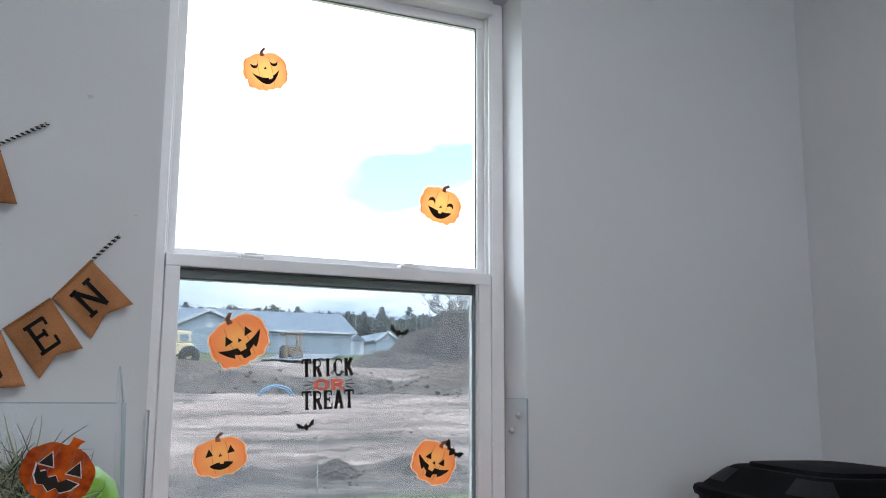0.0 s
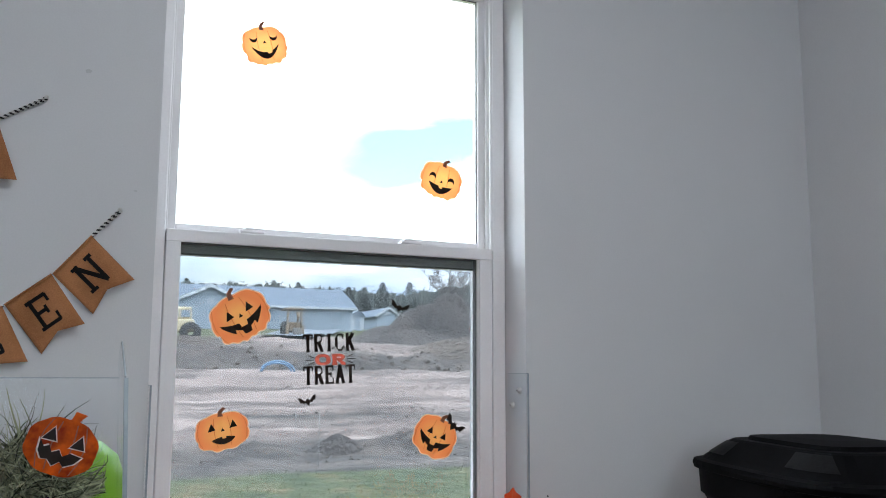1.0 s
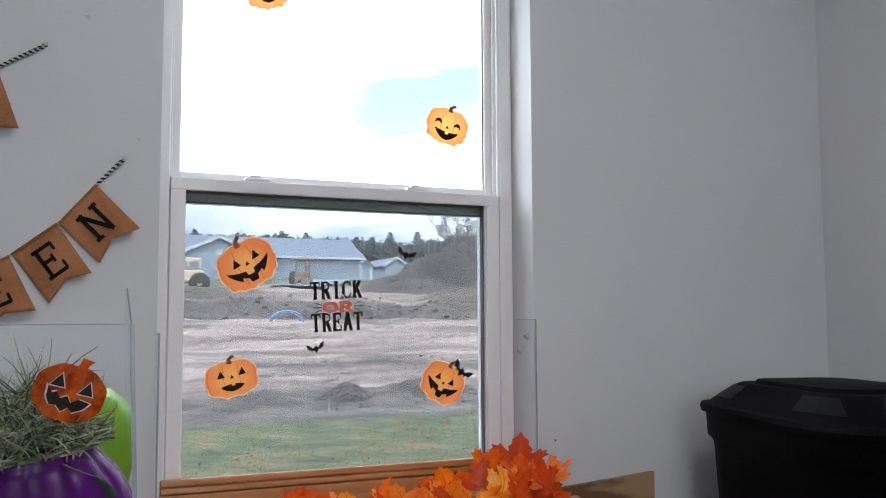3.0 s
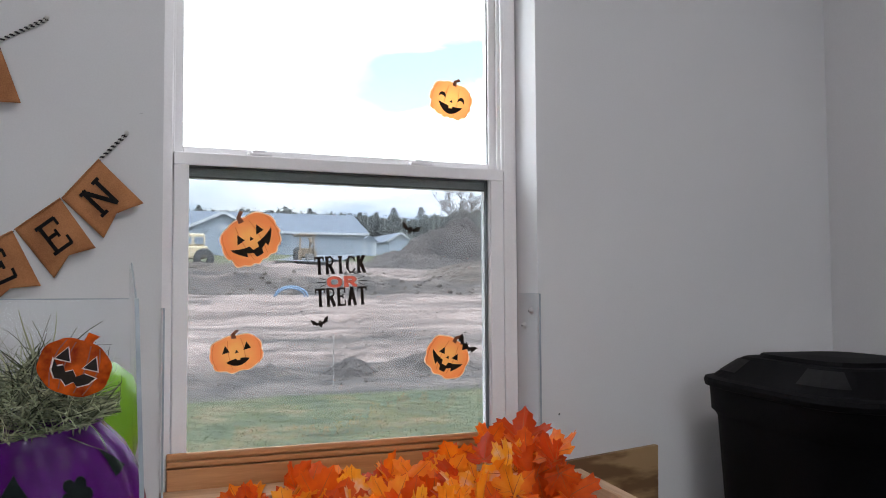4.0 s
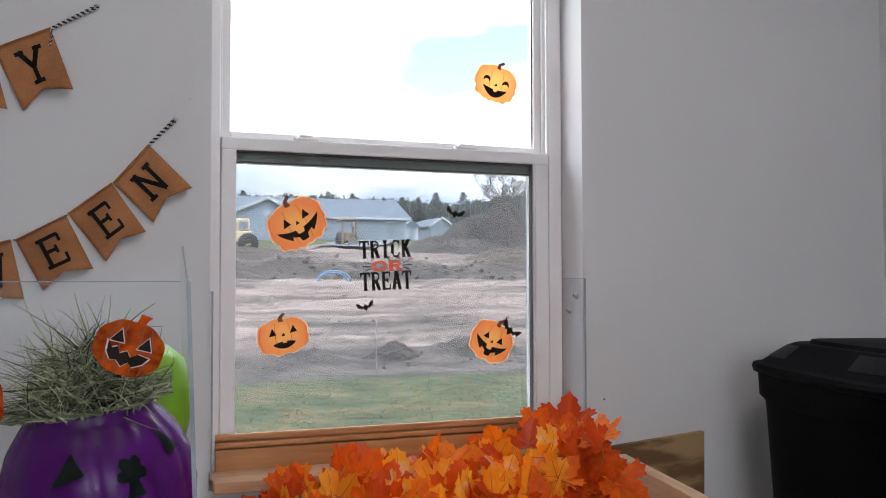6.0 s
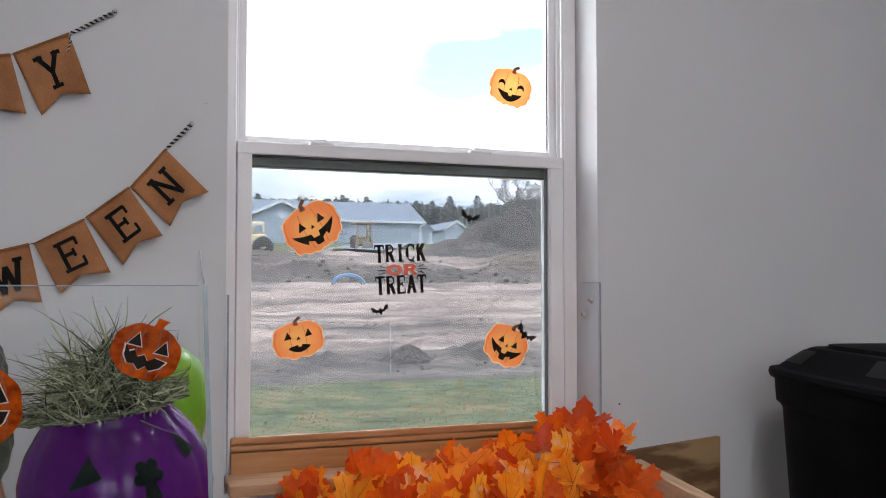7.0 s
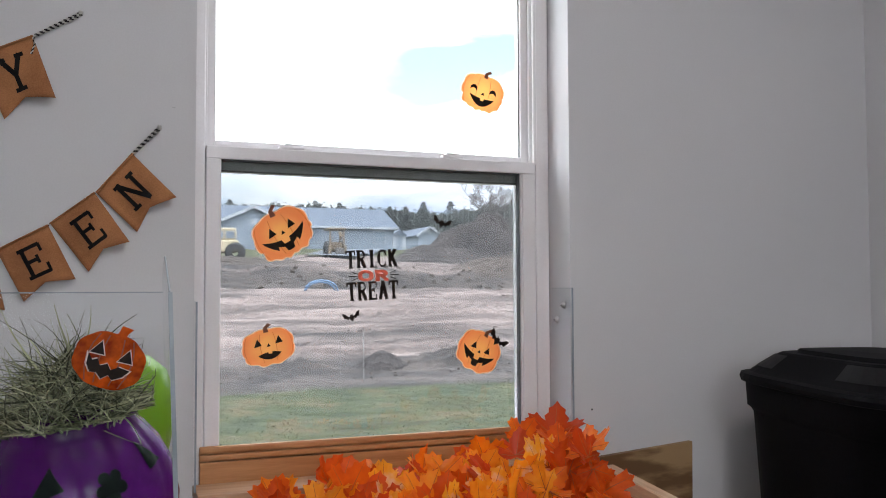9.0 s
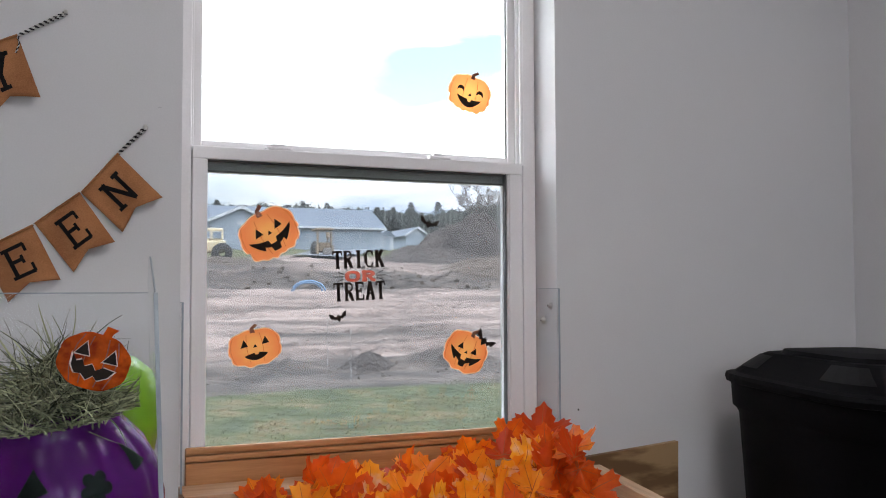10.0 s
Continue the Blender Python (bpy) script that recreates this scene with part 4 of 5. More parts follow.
def letter(sign, to_world, heavy, thin, bm=None):
    """A slab letter laid on a sheet by to_world(u, v, out)."""
    bm = bm or bmesh.new()
    for i, (x0, y0, x1, y1) in enumerate(STROKES[sign]):
        d = Vector((x1 - x0, y1 - y0))
        side = Vector((-d.y, d.x)).normalized() * (heavy if abs(d.y) > 0.4 else thin)
        d = d.normalized() * 0.02
        steps = 3
        rows = []
        for k in range(steps + 1):
            q = Vector((x0, y0)) - d + (Vector((x1 - x0, y1 - y0)) + 2 * d) * k / steps
            rows.append([bm.verts.new(to_world(*(q + s * side), o + 0.00004 * i)) for s, o in ((1, 0.0006), (-1, 0.0006), (-1, 0.0), (1, 0.0))])
        for a, b in zip(rows, rows[1:]):
            for k in range(4):
                bm.faces.new((a[k], a[(k + 1) % 4], b[(k + 1) % 4], b[k]))
        bm.faces.new(rows[0])
        bm.faces.new(rows[-1][::-1])
    return bm


def words():
    t = thing("lettering_cling", (0.402, YL, 0.978), "black and coral window lettering on the lower pane", "window sticker")
    for text, left, base, rise, width, high, material, heavy, thin in (
            ("TRICK", 0.334, 0.9965, 0.050, 0.134, 0.041, M_SBLACK, 0.165, 0.06),
            ("OR", 0.366, 0.9665, 0.035, 0.080, 0.0215, M_CORAL, 0.19, 0.16),
            ("TREAT", 0.337, 0.9175, 0.050, 0.134, 0.0425, M_SBLACK, 0.165, 0.06)):
        step = width / len(text)
        for i, sign in enumerate(text):
            x0 = left + step * i + step * 0.06

            def put(u, v, o, x0=x0):
                x = x0 + u * step * 0.84
                return (x - 0.05 * v * high, YL - 0.0004 - o, base + rise * (x - left) + v * high)

            part("letter", letter(sign, put, heavy * (0.8 if text == "OR" else 1), thin), material, t)
    for sx in (-1, 1):
        for k, up in enumerate((-0.35, 0.0, 0.35)):
            ax, az = 0.405 + sx * 0.041, 0.979 + 0.0048 * (k - 1) + 0.05 * sx * 0.041
            bx, bz = 0.405 + sx * (0.064 if k == 1 else 0.057), 0.979 + 0.0110 * (k - 1) + 0.05 * sx * 0.06
            part("ray", prism([(ax, az - 0.0007), (bx, bz - 0.0010), (bx, bz + 0.0010), (ax, az + 0.0007)], YL - 0.0012, YL - 0.0004), M_SBLACK, t)


words()


# ---- the two buntings on the wall ----
def twine(name, points, radius, parent):
    """Two strands, one white and one black, wound round each other."""
    pts = [Vector(p) for p in points]
    fine = []
    for a, b in zip(pts, pts[1:]):
        n = max(2, int((b - a).length / 0.0016))
        fine += [a.lerp(b, i / n) for i in range(n)]
    fine.append(pts[-1])
    root = None
    for k, material in enumerate((M_TWINE_W, M_TWINE_B)):
        line = []
        for i, p in enumerate(fine):
            d = (fine[min(i + 1, len(fine) - 1)] - fine[max(i - 1, 0)]).normalized()
            u = d.cross(Vector((0, 1, 0))).normalized()
            w = d.cross(u)
            a = i * 0.95 + k * math.pi
            line.append(p + radius * (math.cos(a) * u + math.sin(a) * w))
        ob = part(name if root is None else "strand", tube(line, radius * 0.95, 5), material, parent if root is None else root, "black and white twisted twine" if root is None else "", True)
        root = root or ob


def bunting(label, flags, nail, ring, seed):
    last = flags[0][2]
    t = thing("bunting", (last[0], YW, last[1]), label, "bunting", "buntings on the wall")
    r = random.Random(seed)
    for sign, tl, tr, br, bl, notch in flags:
        curl, lean = r.uniform(0.010, 0.020), r.uniform(-0.004, 0.006)

        def put(u, v, o, tl=tl, tr=tr, br=br, bl=bl, curl=curl, lean=lean):
            x = (tl[0] * (1 - u) + tr[0] * u) * (1 - v) + (bl[0] * (1 - u) + br[0] * u) * v
            z = (tl[1] * (1 - u) + tr[1] * u) * (1 - v) + (bl[1] * (1 - u) + br[1] * u) * v
            out = 0.005 + curl * v ** 1.4 + lean * (u - 0.5) + 0.006 * v * math.cos(u * 5.0 + curl * 200) + 0.004 * v * noise.noise((u * 3.1 + curl * 900, v * 3.7, 0.5))
            return (x, YW - max(out, 0.003) - o, z)

        bm = bmesh.new()
        n, m = 12, 12
        front, back = ([[bm.verts.new(put(i / n, j / m * (1 - notch * (1 - abs(2 * i / n - 1))), o)) for i in range(n + 1)] for j in range(m + 1)] for o in (0.0, -0.0009))
        for j in range(m):
            for i in range(n):
                for g in (front, back):
                    bm.faces.new((g[j][i], g[j][i + 1], g[j + 1][i + 1], g[j + 1][i]))
        rim = [(0, i) for i in range(n)] + [(j, n) for j in range(m)] + [(m, i) for i in range(n, 0, -1)] + [(j, 0) for j in range(m, 0, -1)]
        for (j0, i0), (j1, i1) in zip(rim, rim[1:] + rim[:1]):
            bm.faces.new((front[j0][i0], front[j1][i1], back[j1][i1], back[j0][i0]))
        f = part("flag", bm, M_KRAFT, t, "brown kraft swallowtail flag", True)
        wide = 0.62 if sign == "W" else 0.46
        part("letter", letter(sign, lambda u, v, o, put=put, wide=wide: put(0.5 + (u - 0.5) * wide, 0.70 - v * 0.52, o + 0.0012), 0.085, 0.06), M_INK, f, "black slab letter " + sign)
        hem = [put(q / 8, 0.0, 0.002) for q in range(9)]
        part("hem", tube(hem, 0.0022, 5), M_KRAFT, f)
    for (s1, a, b, *_), (s2, c, d, *_) in zip(flags[1:], flags):
        twine("twine", [(b[0], YW - 0.006, b[1]), (c[0], YW - 0.006, c[1])], 0.0011, t)
    first = flags[0]
    twine("twine", [(first[2][0], YW - 0.006, first[2][1]), (nail[0], YW - 0.007, nail[1])], 0.0016, t)
    off = Vector((nail[1] - first[2][1], 0, first[2][0] - nail[0])).normalized() * 0.0042
    a = Vector((first[2][0], YW - 0.006, first[2][1])) + off * 0.3
    twine("twine", [a, Vector((nail[0], YW - 0.007, nail[1])) + off], 0.0016, t)
    if ring:
        x, z = first[2]
        twine("twine", [(x, YW - 0.008, z), (x + 0.004, YW - 0.012, z - 0.018), (x - 0.002, YW - 0.014, z - 0.038)], 0.0012, t)
    x1, z1 = flags[-1][1]
    twine("twine", [(x1, YW - 0.006, z1), (x1 - 0.12, YW - 0.006, z1 - 0.005)], 0.0011, t)
    bm = lathe([(0.0, 0), (0.004, 0), (0.0045, 0.0015), (0.003, 0.003), (0.0, 0.0034)], (0, 0, 0), 12)
    bmesh.ops.transform(bm, matrix=pose(nail[0], YW - 0.0085, nail[1], 90), verts=bm.verts)
    part("pin", bm, M_TWINE_W, t, "white push pin", True)
    return t


bunting("brown kraft flag bunting lettered for halloween, on twine", [
    ("N", (-.233, 1.146), (-.163, 1.231), (-.074, 1.141), (-.152, 1.066), .17),
    ("E", (-.319, 1.080), (-.236, 1.146), (-.167, 1.045), (-.245, .982), .16),
    ("E", (-.416, 1.024), (-.323, 1.077), (-.269, .967), (-.364, .922), .16),
    ("W", (-.530, .996), (-.425, 1.024), (-.397, .906), (-.492, .874), .16)], (-.110, 1.291), False, 3)
bunting("brown kraft flag bunting ending in a letter Y", [
    ("Y", (-.462, 1.410), (-.357, 1.461), (-.312, 1.335), (-.406, 1.287), .18),
    ("P", (-.575, 1.392), (-.466, 1.408), (-.433, 1.286), (-.550, 1.266), .14)], (-.268, 1.519), True, 8)


# ---- wood under the window ----
def window_board():
    t = thing("window_board", (0.435, -0.014, 0.50), "stained pine moulding board under the window", "wooden board")
    part("board", box(-0.012, 0.880, -0.034, -0.014, 0.502, 0.562, 0.002), M_PINE, t)
    part("moulding", box(-0.012, 0.880, -0.030, -0.014, 0.565, 0.578, 0.004), M_PINE, t)
    part("moulding", box(-0.012, 0.880, -0.026, -0.014, 0.580, 0.596, 0.0045), M_PINE, t)
    part("backing", box(-0.012, 0.880, -0.0135, -0.0125, 0.502, 0.592), M_PINE, t)


window_board()
tagged(part("sill_board", box(-0.028, 0.880, -0.155, -0.036, 0.492, 0.517, 0.003), M_SILL), "light brown pine sill board under the window", "wooden board")


def planter():
    t = thing("planter_box", (0.45, -0.36, 0), "rough pine planter box below the window, filled with leaves", "wooden box")
    part("side_board", prism_y([(-0.165, 0.0), (-0.62, 0.0), (-0.62, 0.487), (-0.165, 0.512)], lambda y: 0.970 + (y + 0.11) * 0.083, 0.034), M_PALE_Y, t)
    part("side_board", box(-0.03, 0.004, -0.62, -0.165, 0, 0.40, 0.003), M_PALE_Y, t)
    part("front_board", box(0.004, 0.89, -0.62, -0.586, 0, 0.40, 0.003), M_PALE, t)
    part("back_board", box(0.004, 0.93, -0.195, -0.162, 0, 0.455, 0.003), M_PALE, t)
    part("inner_board", box(0.004, 0.90, -0.58, -0.20, 0.385, 0.405, 0.003), M_PALE, t)
    part("inner_ledge", prism_y([(-0.20, 0.405), (-0.58, 0.405), (-0.58, 0.438), (-0.20, 0.445)], lambda y: 0.934 + (y + 0.11) * 0.083, 0.05), M_PALE_Y, t)


def prism_y(points, x_at, thick):
    """A board on edge that runs towards the room; x_at(y) gives its outer face's x."""
    bm = bmesh.new()
    a = [bm.verts.new((x_at(y), y, z)) for y, z in points]
    b = [bm.verts.new((x_at(y) - thick, y, z)) for y, z in points]
    bm.faces.new(a)
    bm.faces.new(b[::-1])
    for i in range(len(points)):
        j = (i + 1) % len(points)
        bm.faces.new((a[i], b[i], b[j], a[j]))
    bmesh.ops.bevel(bm, geom=list(bm.edges), offset=0.003, segments=1, affect="EDGES")
    return bm


planter()
tagged(part("plywood_offcut", prism([(0.93, 0.0), (1.226, 0.0), (1.234, 0.5435), (0.93, 0.520)], YW - 0.020, YW - 0.004), M_PLY), "stained plywood offcut leaning on the wall", "wooden board")


# ---- clear sheets on the reveals ----
def reveal_sheet(x0, x1, label, screws, zt=0.946):
    t = thing("acrylic_sheet", (x0, -0.05, 0.60), label, "acrylic sheet", "acrylic sheets")
    s = part("sheet", box(x0, x1, -0.116, -0.014, 0.517, zt), M_ACRYL, t)
    s.visible_shadow = False
    part("edge", box(x0, x1, -0.1185, -0.116, 0.517, zt), M_ACRYL_EDGE, t)
    part("edge", box(x0, x1, -0.116, -0.014, zt, zt + 0.0012), M_ACRYL_EDGE, t)
    for y, z in screws:
        bm = lathe([(0, 0.0088), (0.0035, 0.0082), (0.0062, 0.0060), (0.0076, 0.0026), (0.0078, 0.0012), (0.0098, 0.0011), (0.0098, 0)], (0, 0, 0), 20)
        bmesh.ops.transform(bm, matrix=pose(x0, y, z, 0, -90, 0), verts=bm.verts)
        sc = part("screw", bm, M_STEEL, t, "round-headed steel screw", True)
        bm = box(-0.0008, 0.0008, -0.0032, 0.0032, 0.0080, 0.0092)
        box(-0.0032, 0.0032, -0.0008, 0.0008, 0.0080, 0.0092, bm=bm)
        bmesh.ops.transform(bm, matrix=pose(x0, y, z, 0, -90, 0), verts=bm.verts)
        part("slot", bm, M_GASKET, sc)


reveal_sheet(0.879, 0.883, "clear acrylic sheet screwed to the window reveal", [(-0.078, 0.903), (-0.041, 0.865)])
reveal_sheet(-0.0325, -0.0285, "clear acrylic sheet standing at the window reveal", [], 0.918)


def eye_hook():
    t = thing("screw_eye", (0.90, YW, 0.612), "small dark metal screw eye in the wall", "hook")
    ring = [(0.892 + 0.006 * math.cos(a), YW - 0.012, 0.612 + 0.006 * math.sin(a)) for a in [math.tau * i / 14 for i in range(15)]]
    part("ring", tube(ring, 0.0014, 6), M_GASKET, t, "", True)
    part("shank", tube([(0.892, YW + 0.002, 0.612), (0.892, YW - 0.007, 0.612)], 0.0014, 6), M_GASKET, t)


eye_hook()
# dark discs laid on the wall in place of the shadowed screw holes
for x, z in ((0.944, 0.639), (0.944, 0.563)):
    bm = lathe([(0, 0.001), (0.0024, 0.0009), (0.0028, 0)], (0, 0, 0), 10)
    bmesh.ops.transform(bm, matrix=pose(x, YW - 0.0001, z, 90), verts=bm.verts)
    tagged(part("screw_hole_disc", bm, M_GASKET), "tiny dark disc standing for a screw hole in the wall", "screw", "screws in the wall")


M_SCUFF = surface("scuff_grey", (0.50, 0.50, 0.51), (0.60, 0.60, 0.61), 0.7, 60, 200)
for x, z, w, h in ((-0.188, 1.590, 0.0065, 0.0045), (-0.080, 1.336, 0.004, 0.0012)):
    bm = prism([(x + w * math.cos(math.tau * i / 14) * (1 + 0.2 * math.sin(i * 2.3)), z + h * math.sin(math.tau * i / 14)) for i in range(14)], YW - 0.0012, YW + 0.001)
    tagged(part("wall_scuff", bm, M_SCUFF), "small grey scuff mark on the white wall", "scuff mark", "scuffs on the wall")

# ---- acrylic case with its contents ----
YC = -0.95                      # front pane of the case
ZT = 0.562                       # top of the table under it


def table():
    t = thing("side_table", (-0.48, -0.68, 0), "plain white table under the acrylic case", "table")
    part("tabletop", box(-0.86, -0.105, -1.0, -0.40, ZT - 0.03, ZT, 0.004), M_VINYL, t)
    for x in (-0.83, -0.16):
        for y in (-0.96, -0.45):
            part("leg", box(x, x + 0.04, y, y + 0.04, 0, ZT - 0.03, 0.003), M_VINYL, t)


table()


def case():
    t = thing("acrylic_case", (-0.45, -0.70, ZT), "clear acrylic guard round the pumpkin bucket", "acrylic case")
    part("front_pane", prism([(-0.84, ZT), (-0.142, ZT), (-0.157, 0.940), (-0.84, 0.940)], YC - 0.002, YC + 0.002), M_ACRYL, t)
    part("pane_edge", prism([(-0.84, 0.940), (-0.157, 0.940), (-0.157, 0.9415), (-0.84, 0.9415)], YC - 0.002, YC + 0.002), M_ACRYL_EDGE, t)
    bm = bmesh.new()
    out = [(-0.953, ZT, -0.133), (-0.86, ZT, -0.133), (-0.86, 0.955, -0.1475), (-0.885, 0.985, -0.1485), (-0.953, 0.941, -0.1475)]
    a = [bm.verts.new((x, y, z)) for y, z, x in out]
    b = [bm.verts.new((x - 0.0045, y, z)) for y, z, x in out]
    bm.faces.new(a)
    bm.faces.new(b[::-1])
    for i in range(5):
        bm.faces.new((a[i], b[i], b[(i + 1) % 5], a[(i + 1) % 5]))
    part("side_pane", bm, M_ACRYL, t)
    edge = prism([(-0.1375, ZT), (-0.132, ZT), (-0.1465, 0.941), (-0.1515, 0.941)], -0.957, -0.9535)
    part("pane_edge", edge, M_ACRYL_EDGE, t, "bluish polished edge")
    part("pane_edge", tube([(-0.1495, -0.953, 0.942), (-0.1505, -0.885, 0.986)], 0.0011, 6), M_ACRYL_EDGE, t)


case()


def gel_pumpkin(cx, cz, w, h, turn, label):
    y = YC - 0.0025
    t = thing("gel_cling", (cx, y, cz), label, "gel sticker", "gel clings on the case")
    hx, hz = w / 2, h / 2

    def raised(name, pts, y0, y1, material, bevel=0.0, parent=t):
        bm = prism(placed(pts, cx, cz, turn), y1, y0)
        if bevel:
            front = [e for e in bm.edges if all(abs(v.co.y - y1) < 1e-6 for v in e.verts)]
            bmesh.ops.bevel(bm, geom=front, offset=bevel, segments=2, affect="EDGES")
        return part(name, bm, material, parent)

    body = raised("body", rounded(hx, hz, 2.3, 52, 8, 0.05), y, y - 0.0035, M_GEL, 0.0012)
    raised("stem", [(-hx * .05, hz * .86), (hx * .22, hz * .86), (hx * .24, hz * 1.10), (hx * .36, hz * 1.28), (hx * .02, hz * 1.30), (hx * .0, hz * 1.1)], y, y - 0.003, M_GEL, 0.0006)
    for dx in (-0.62, -0.28, 0.28, 0.62):
        raised("crease", [(hx * dx * (1 - .25 * q * q) + e * .0007, hz * .86 * q) for e, qs in ((-1, (-1, -.5, 0, .5, 1)), (1, (1, .5, 0, -.5, -1))) for q in qs], y - 0.0035, y - 0.0042, M_STEM, 0, body)
    for sx, sz in ((-.40, .32), (.40, .26)):
        raised("eye_rim", [(hx * (sx + 1.38 * x), hz * (sz + 1.7 * z)) for x, z in ((-.16, -.14), (.19, -.12), (.04, .20))], y - 0.0035, y - 0.0044, M_GLIT)
        raised("eye", [(hx * (sx + 1.15 * x), hz * (sz + 1.4 * z)) for x, z in ((-.16, -.14), (.19, -.12), (.04, .20))], y - 0.0044, y - 0.0050, M_SBLACK)
    jag = [(-.62, .12), (-.46, -.12), (-.32, -.02), (-.20, -.24), (-.02, -.10), (.12, -.30), (.30, -.12), (.64, -.16), (.50, -.44), (.24, -.64), (.10, -.50), (-.06, -.70), (-.24, -.52), (-.42, -.56), (-.58, -.30)]
    raised("mouth_rim", [(hx * 1.06 * x, hz * (1.06 * z + .03)) for x, z in jag], y - 0.0035, y - 0.0044, M_GLIT)
    raised("mouth", [(hx * .97 * x, hz * (.95 * z - .01)) for x, z in jag], y - 0.0044, y - 0.0050, M_SBLACK)
    return t


gel_pumpkin(-0.2165, 0.861, 0.082, 0.066, -19, "orange jelly pumpkin cling stuck on the acrylic case")
gel_pumpkin(-0.3905, 0.803, 0.082, 0.088, 4, "orange jelly pumpkin cling at the edge of the case")

BX, BY, BR = -0.232, -0.795, 0.142


def bucket():
    t = thing("pumpkin_bucket", (BX, BY, ZT), "glossy purple plastic pumpkin bucket holding hay", "bucket")
    outer = [(0.0, 0.0), (0.080, 0.0), (0.112, 0.022), (0.134, 0.062), (BR, 0.110), (0.138, 0.155), (0.124, 0.192), (0.104, 0.220), (0.094, 0.232), (0.097, 0.240), (0.093, 0.244)]
    inner = [(0.088, 0.240), (0.086, 0.228), (0.100, 0.200), (0.128, 0.14), (0.13, 0.09), (0.08, 0.012), (0, 0.012)]
    outer, inner = [(r * 0.88, h * 0.88) for r, h in outer], [(r * 0.88, h * 0.88) for r, h in inner]
    bm = lathe(outer + inner, (0, 0, 0), 120, 12, 0.035)
    lean = pose(BX, BY, ZT + 0.004, 3, -8, 0)
    bmesh.ops.transform(bm, matrix=lean, verts=bm.verts)
    body = part("body", bm, M_PURPLE, t, "", True)

    def on_skin(a, h, out=0.0015):
        for (r0, h0), (r1, h1) in zip(outer, outer[1:]):
            if h0 <= h <= h1 and h1 > h0:
                r = r0 + (r1 - r0) * (h - h0) / (h1 - h0)
                break
        else:
            r = 0.08
        r = r * (1 - 0.035 * (1 - abs(math.sin(a * 6)) ** 0.6)) + out
        return lean @ Vector((r * math.cos(a), r * math.sin(a), h))

    def patch(name, pts, material):
        bm = bmesh.new()
        flat = bm.faces.new([bm.verts.new((a, 0, h)) for a, h in pts])
        bmesh.ops.triangulate(bm, faces=[flat])
        bmesh.ops.subdivide_edges(bm, edges=bm.edges, cuts=5, use_grid_fill=True)
        for v in bm.verts:
            v.co = on_skin(v.co.x, v.co.z)
        bmesh.ops.solidify(bm, geom=bm.faces, thickness=0.001)
        part(name, bm, material, body)

    c = -math.pi / 2
    patch("eye", [(c + 0.78, 0.184), (c + 1.08, 0.152), (c + 0.82, 0.146)], M_DARKFACE)
    patch("eye", [(c - 0.24, 0.178), (c - 0.10, 0.150), (c - 0.46, 0.140)], M_DARKFACE)
    for k in range(5):
        q = math.tau * k / 5 + 0.95
        ca, ch = c + 0.35 + 0.105 * math.cos(q), 0.143 + 0.0125 * math.sin(q)
        patch("nose_petal", [(ca + 0.066 * math.cos(math.tau * i / 9), ch + 0.0078 * math.sin(math.tau * i / 9)) for i in range(9)], M_DARKFACE)
    patch("nose", [(c + 0.35 + 0.08 * math.cos(math.tau * i / 9), 0.143 + 0.0095 * math.sin(math.tau * i / 9)) for i in range(9)], M_DARKFACE)
    patch("nose", [(c + 0.31, 0.134), (c + 0.40, 0.134), (c + 0.46, 0.112), (c + 0.26, 0.112)], M_DARKFACE)
    patch("mouth", [(c - 0.7, 0.07), (c - 0.2, 0.045), (c + 0.5, 0.045), (c + 0.95, 0.08), (c + 0.7, 0.035), (c, 0.02), (c - 0.5, 0.035)], M_DARKFACE)
    return lean


lean = bucket()


def hay():
    """A loose tuft of dried grass in the bucket's mouth."""
    bm = bmesh.new()
    r = random.Random(77)
    back = lean.inverted()
    for i in range(1500):
        a, q = r.random() * math.tau, math.sqrt(r.random())
        p = lean @ Vector((0.080 * q * math.cos(a), 0.080 * q * math.sin(a), 0.200 + 0.050 * (1 - q * q) + 0.06 * r.random() * (1 - q)))
        out = Vector((math.cos(a) * q, math.sin(a) * q, 0))
        d = (out * 0.45 + Vector((r.uniform(-1.1, 1), r.uniform(-1, 1), r.uniform(-0.15, 1.1)))).normalized()
        long_one, hangs = r.random() < 0.05, r.random() < 0.025
        n, length = 5, r.uniform(0.09, 0.125) if long_one else r.uniform(0.035, 0.095)
        w = r.uniform(0.0006, 0.0021)
        bend = Vector((r.uniform(-1, 1), r.uniform(-1, 1), r.uniform(-1.5, 0.3))) * 1.1
        side = d.cross(Vector((r.uniform(-1, 1), r.uniform(-1, 1), r.uniform(-1, 1)))).normalized()
        row = []
        for k in range(n + 1):
            ww = w * (1 - 0.8 * k / n)
            row.append((bm.verts.new(p - side * ww), bm.verts.new(p + side * ww)))
            d = (d + bend / n).normalized()
            p = p + d * length / n
            if not hangs:
                q = back @ p
                far = math.hypot(q.x, q.y)
                if far > 0.118:
                    q.x, q.y = q.x * 0.118 / far, q.y * 0.118 / far
                q.z = max(q.z, 0.216 + 0.10 * max(far - 0.085, 0))
                p = lean @ q
            p.y = max(p.y, YC + 0.006)
            p.x = min(p.x, -0.158)
        for s, e in zip(row, row[1:]):
            bm.faces.new((s[0], s[1], e[1], e[0]))
    ob = part("hay", bm, M_HAY, None)
    return tagged(ob, "grey-green dried hay spilling from the purple bucket", "hay", "", "stuff")


hay()


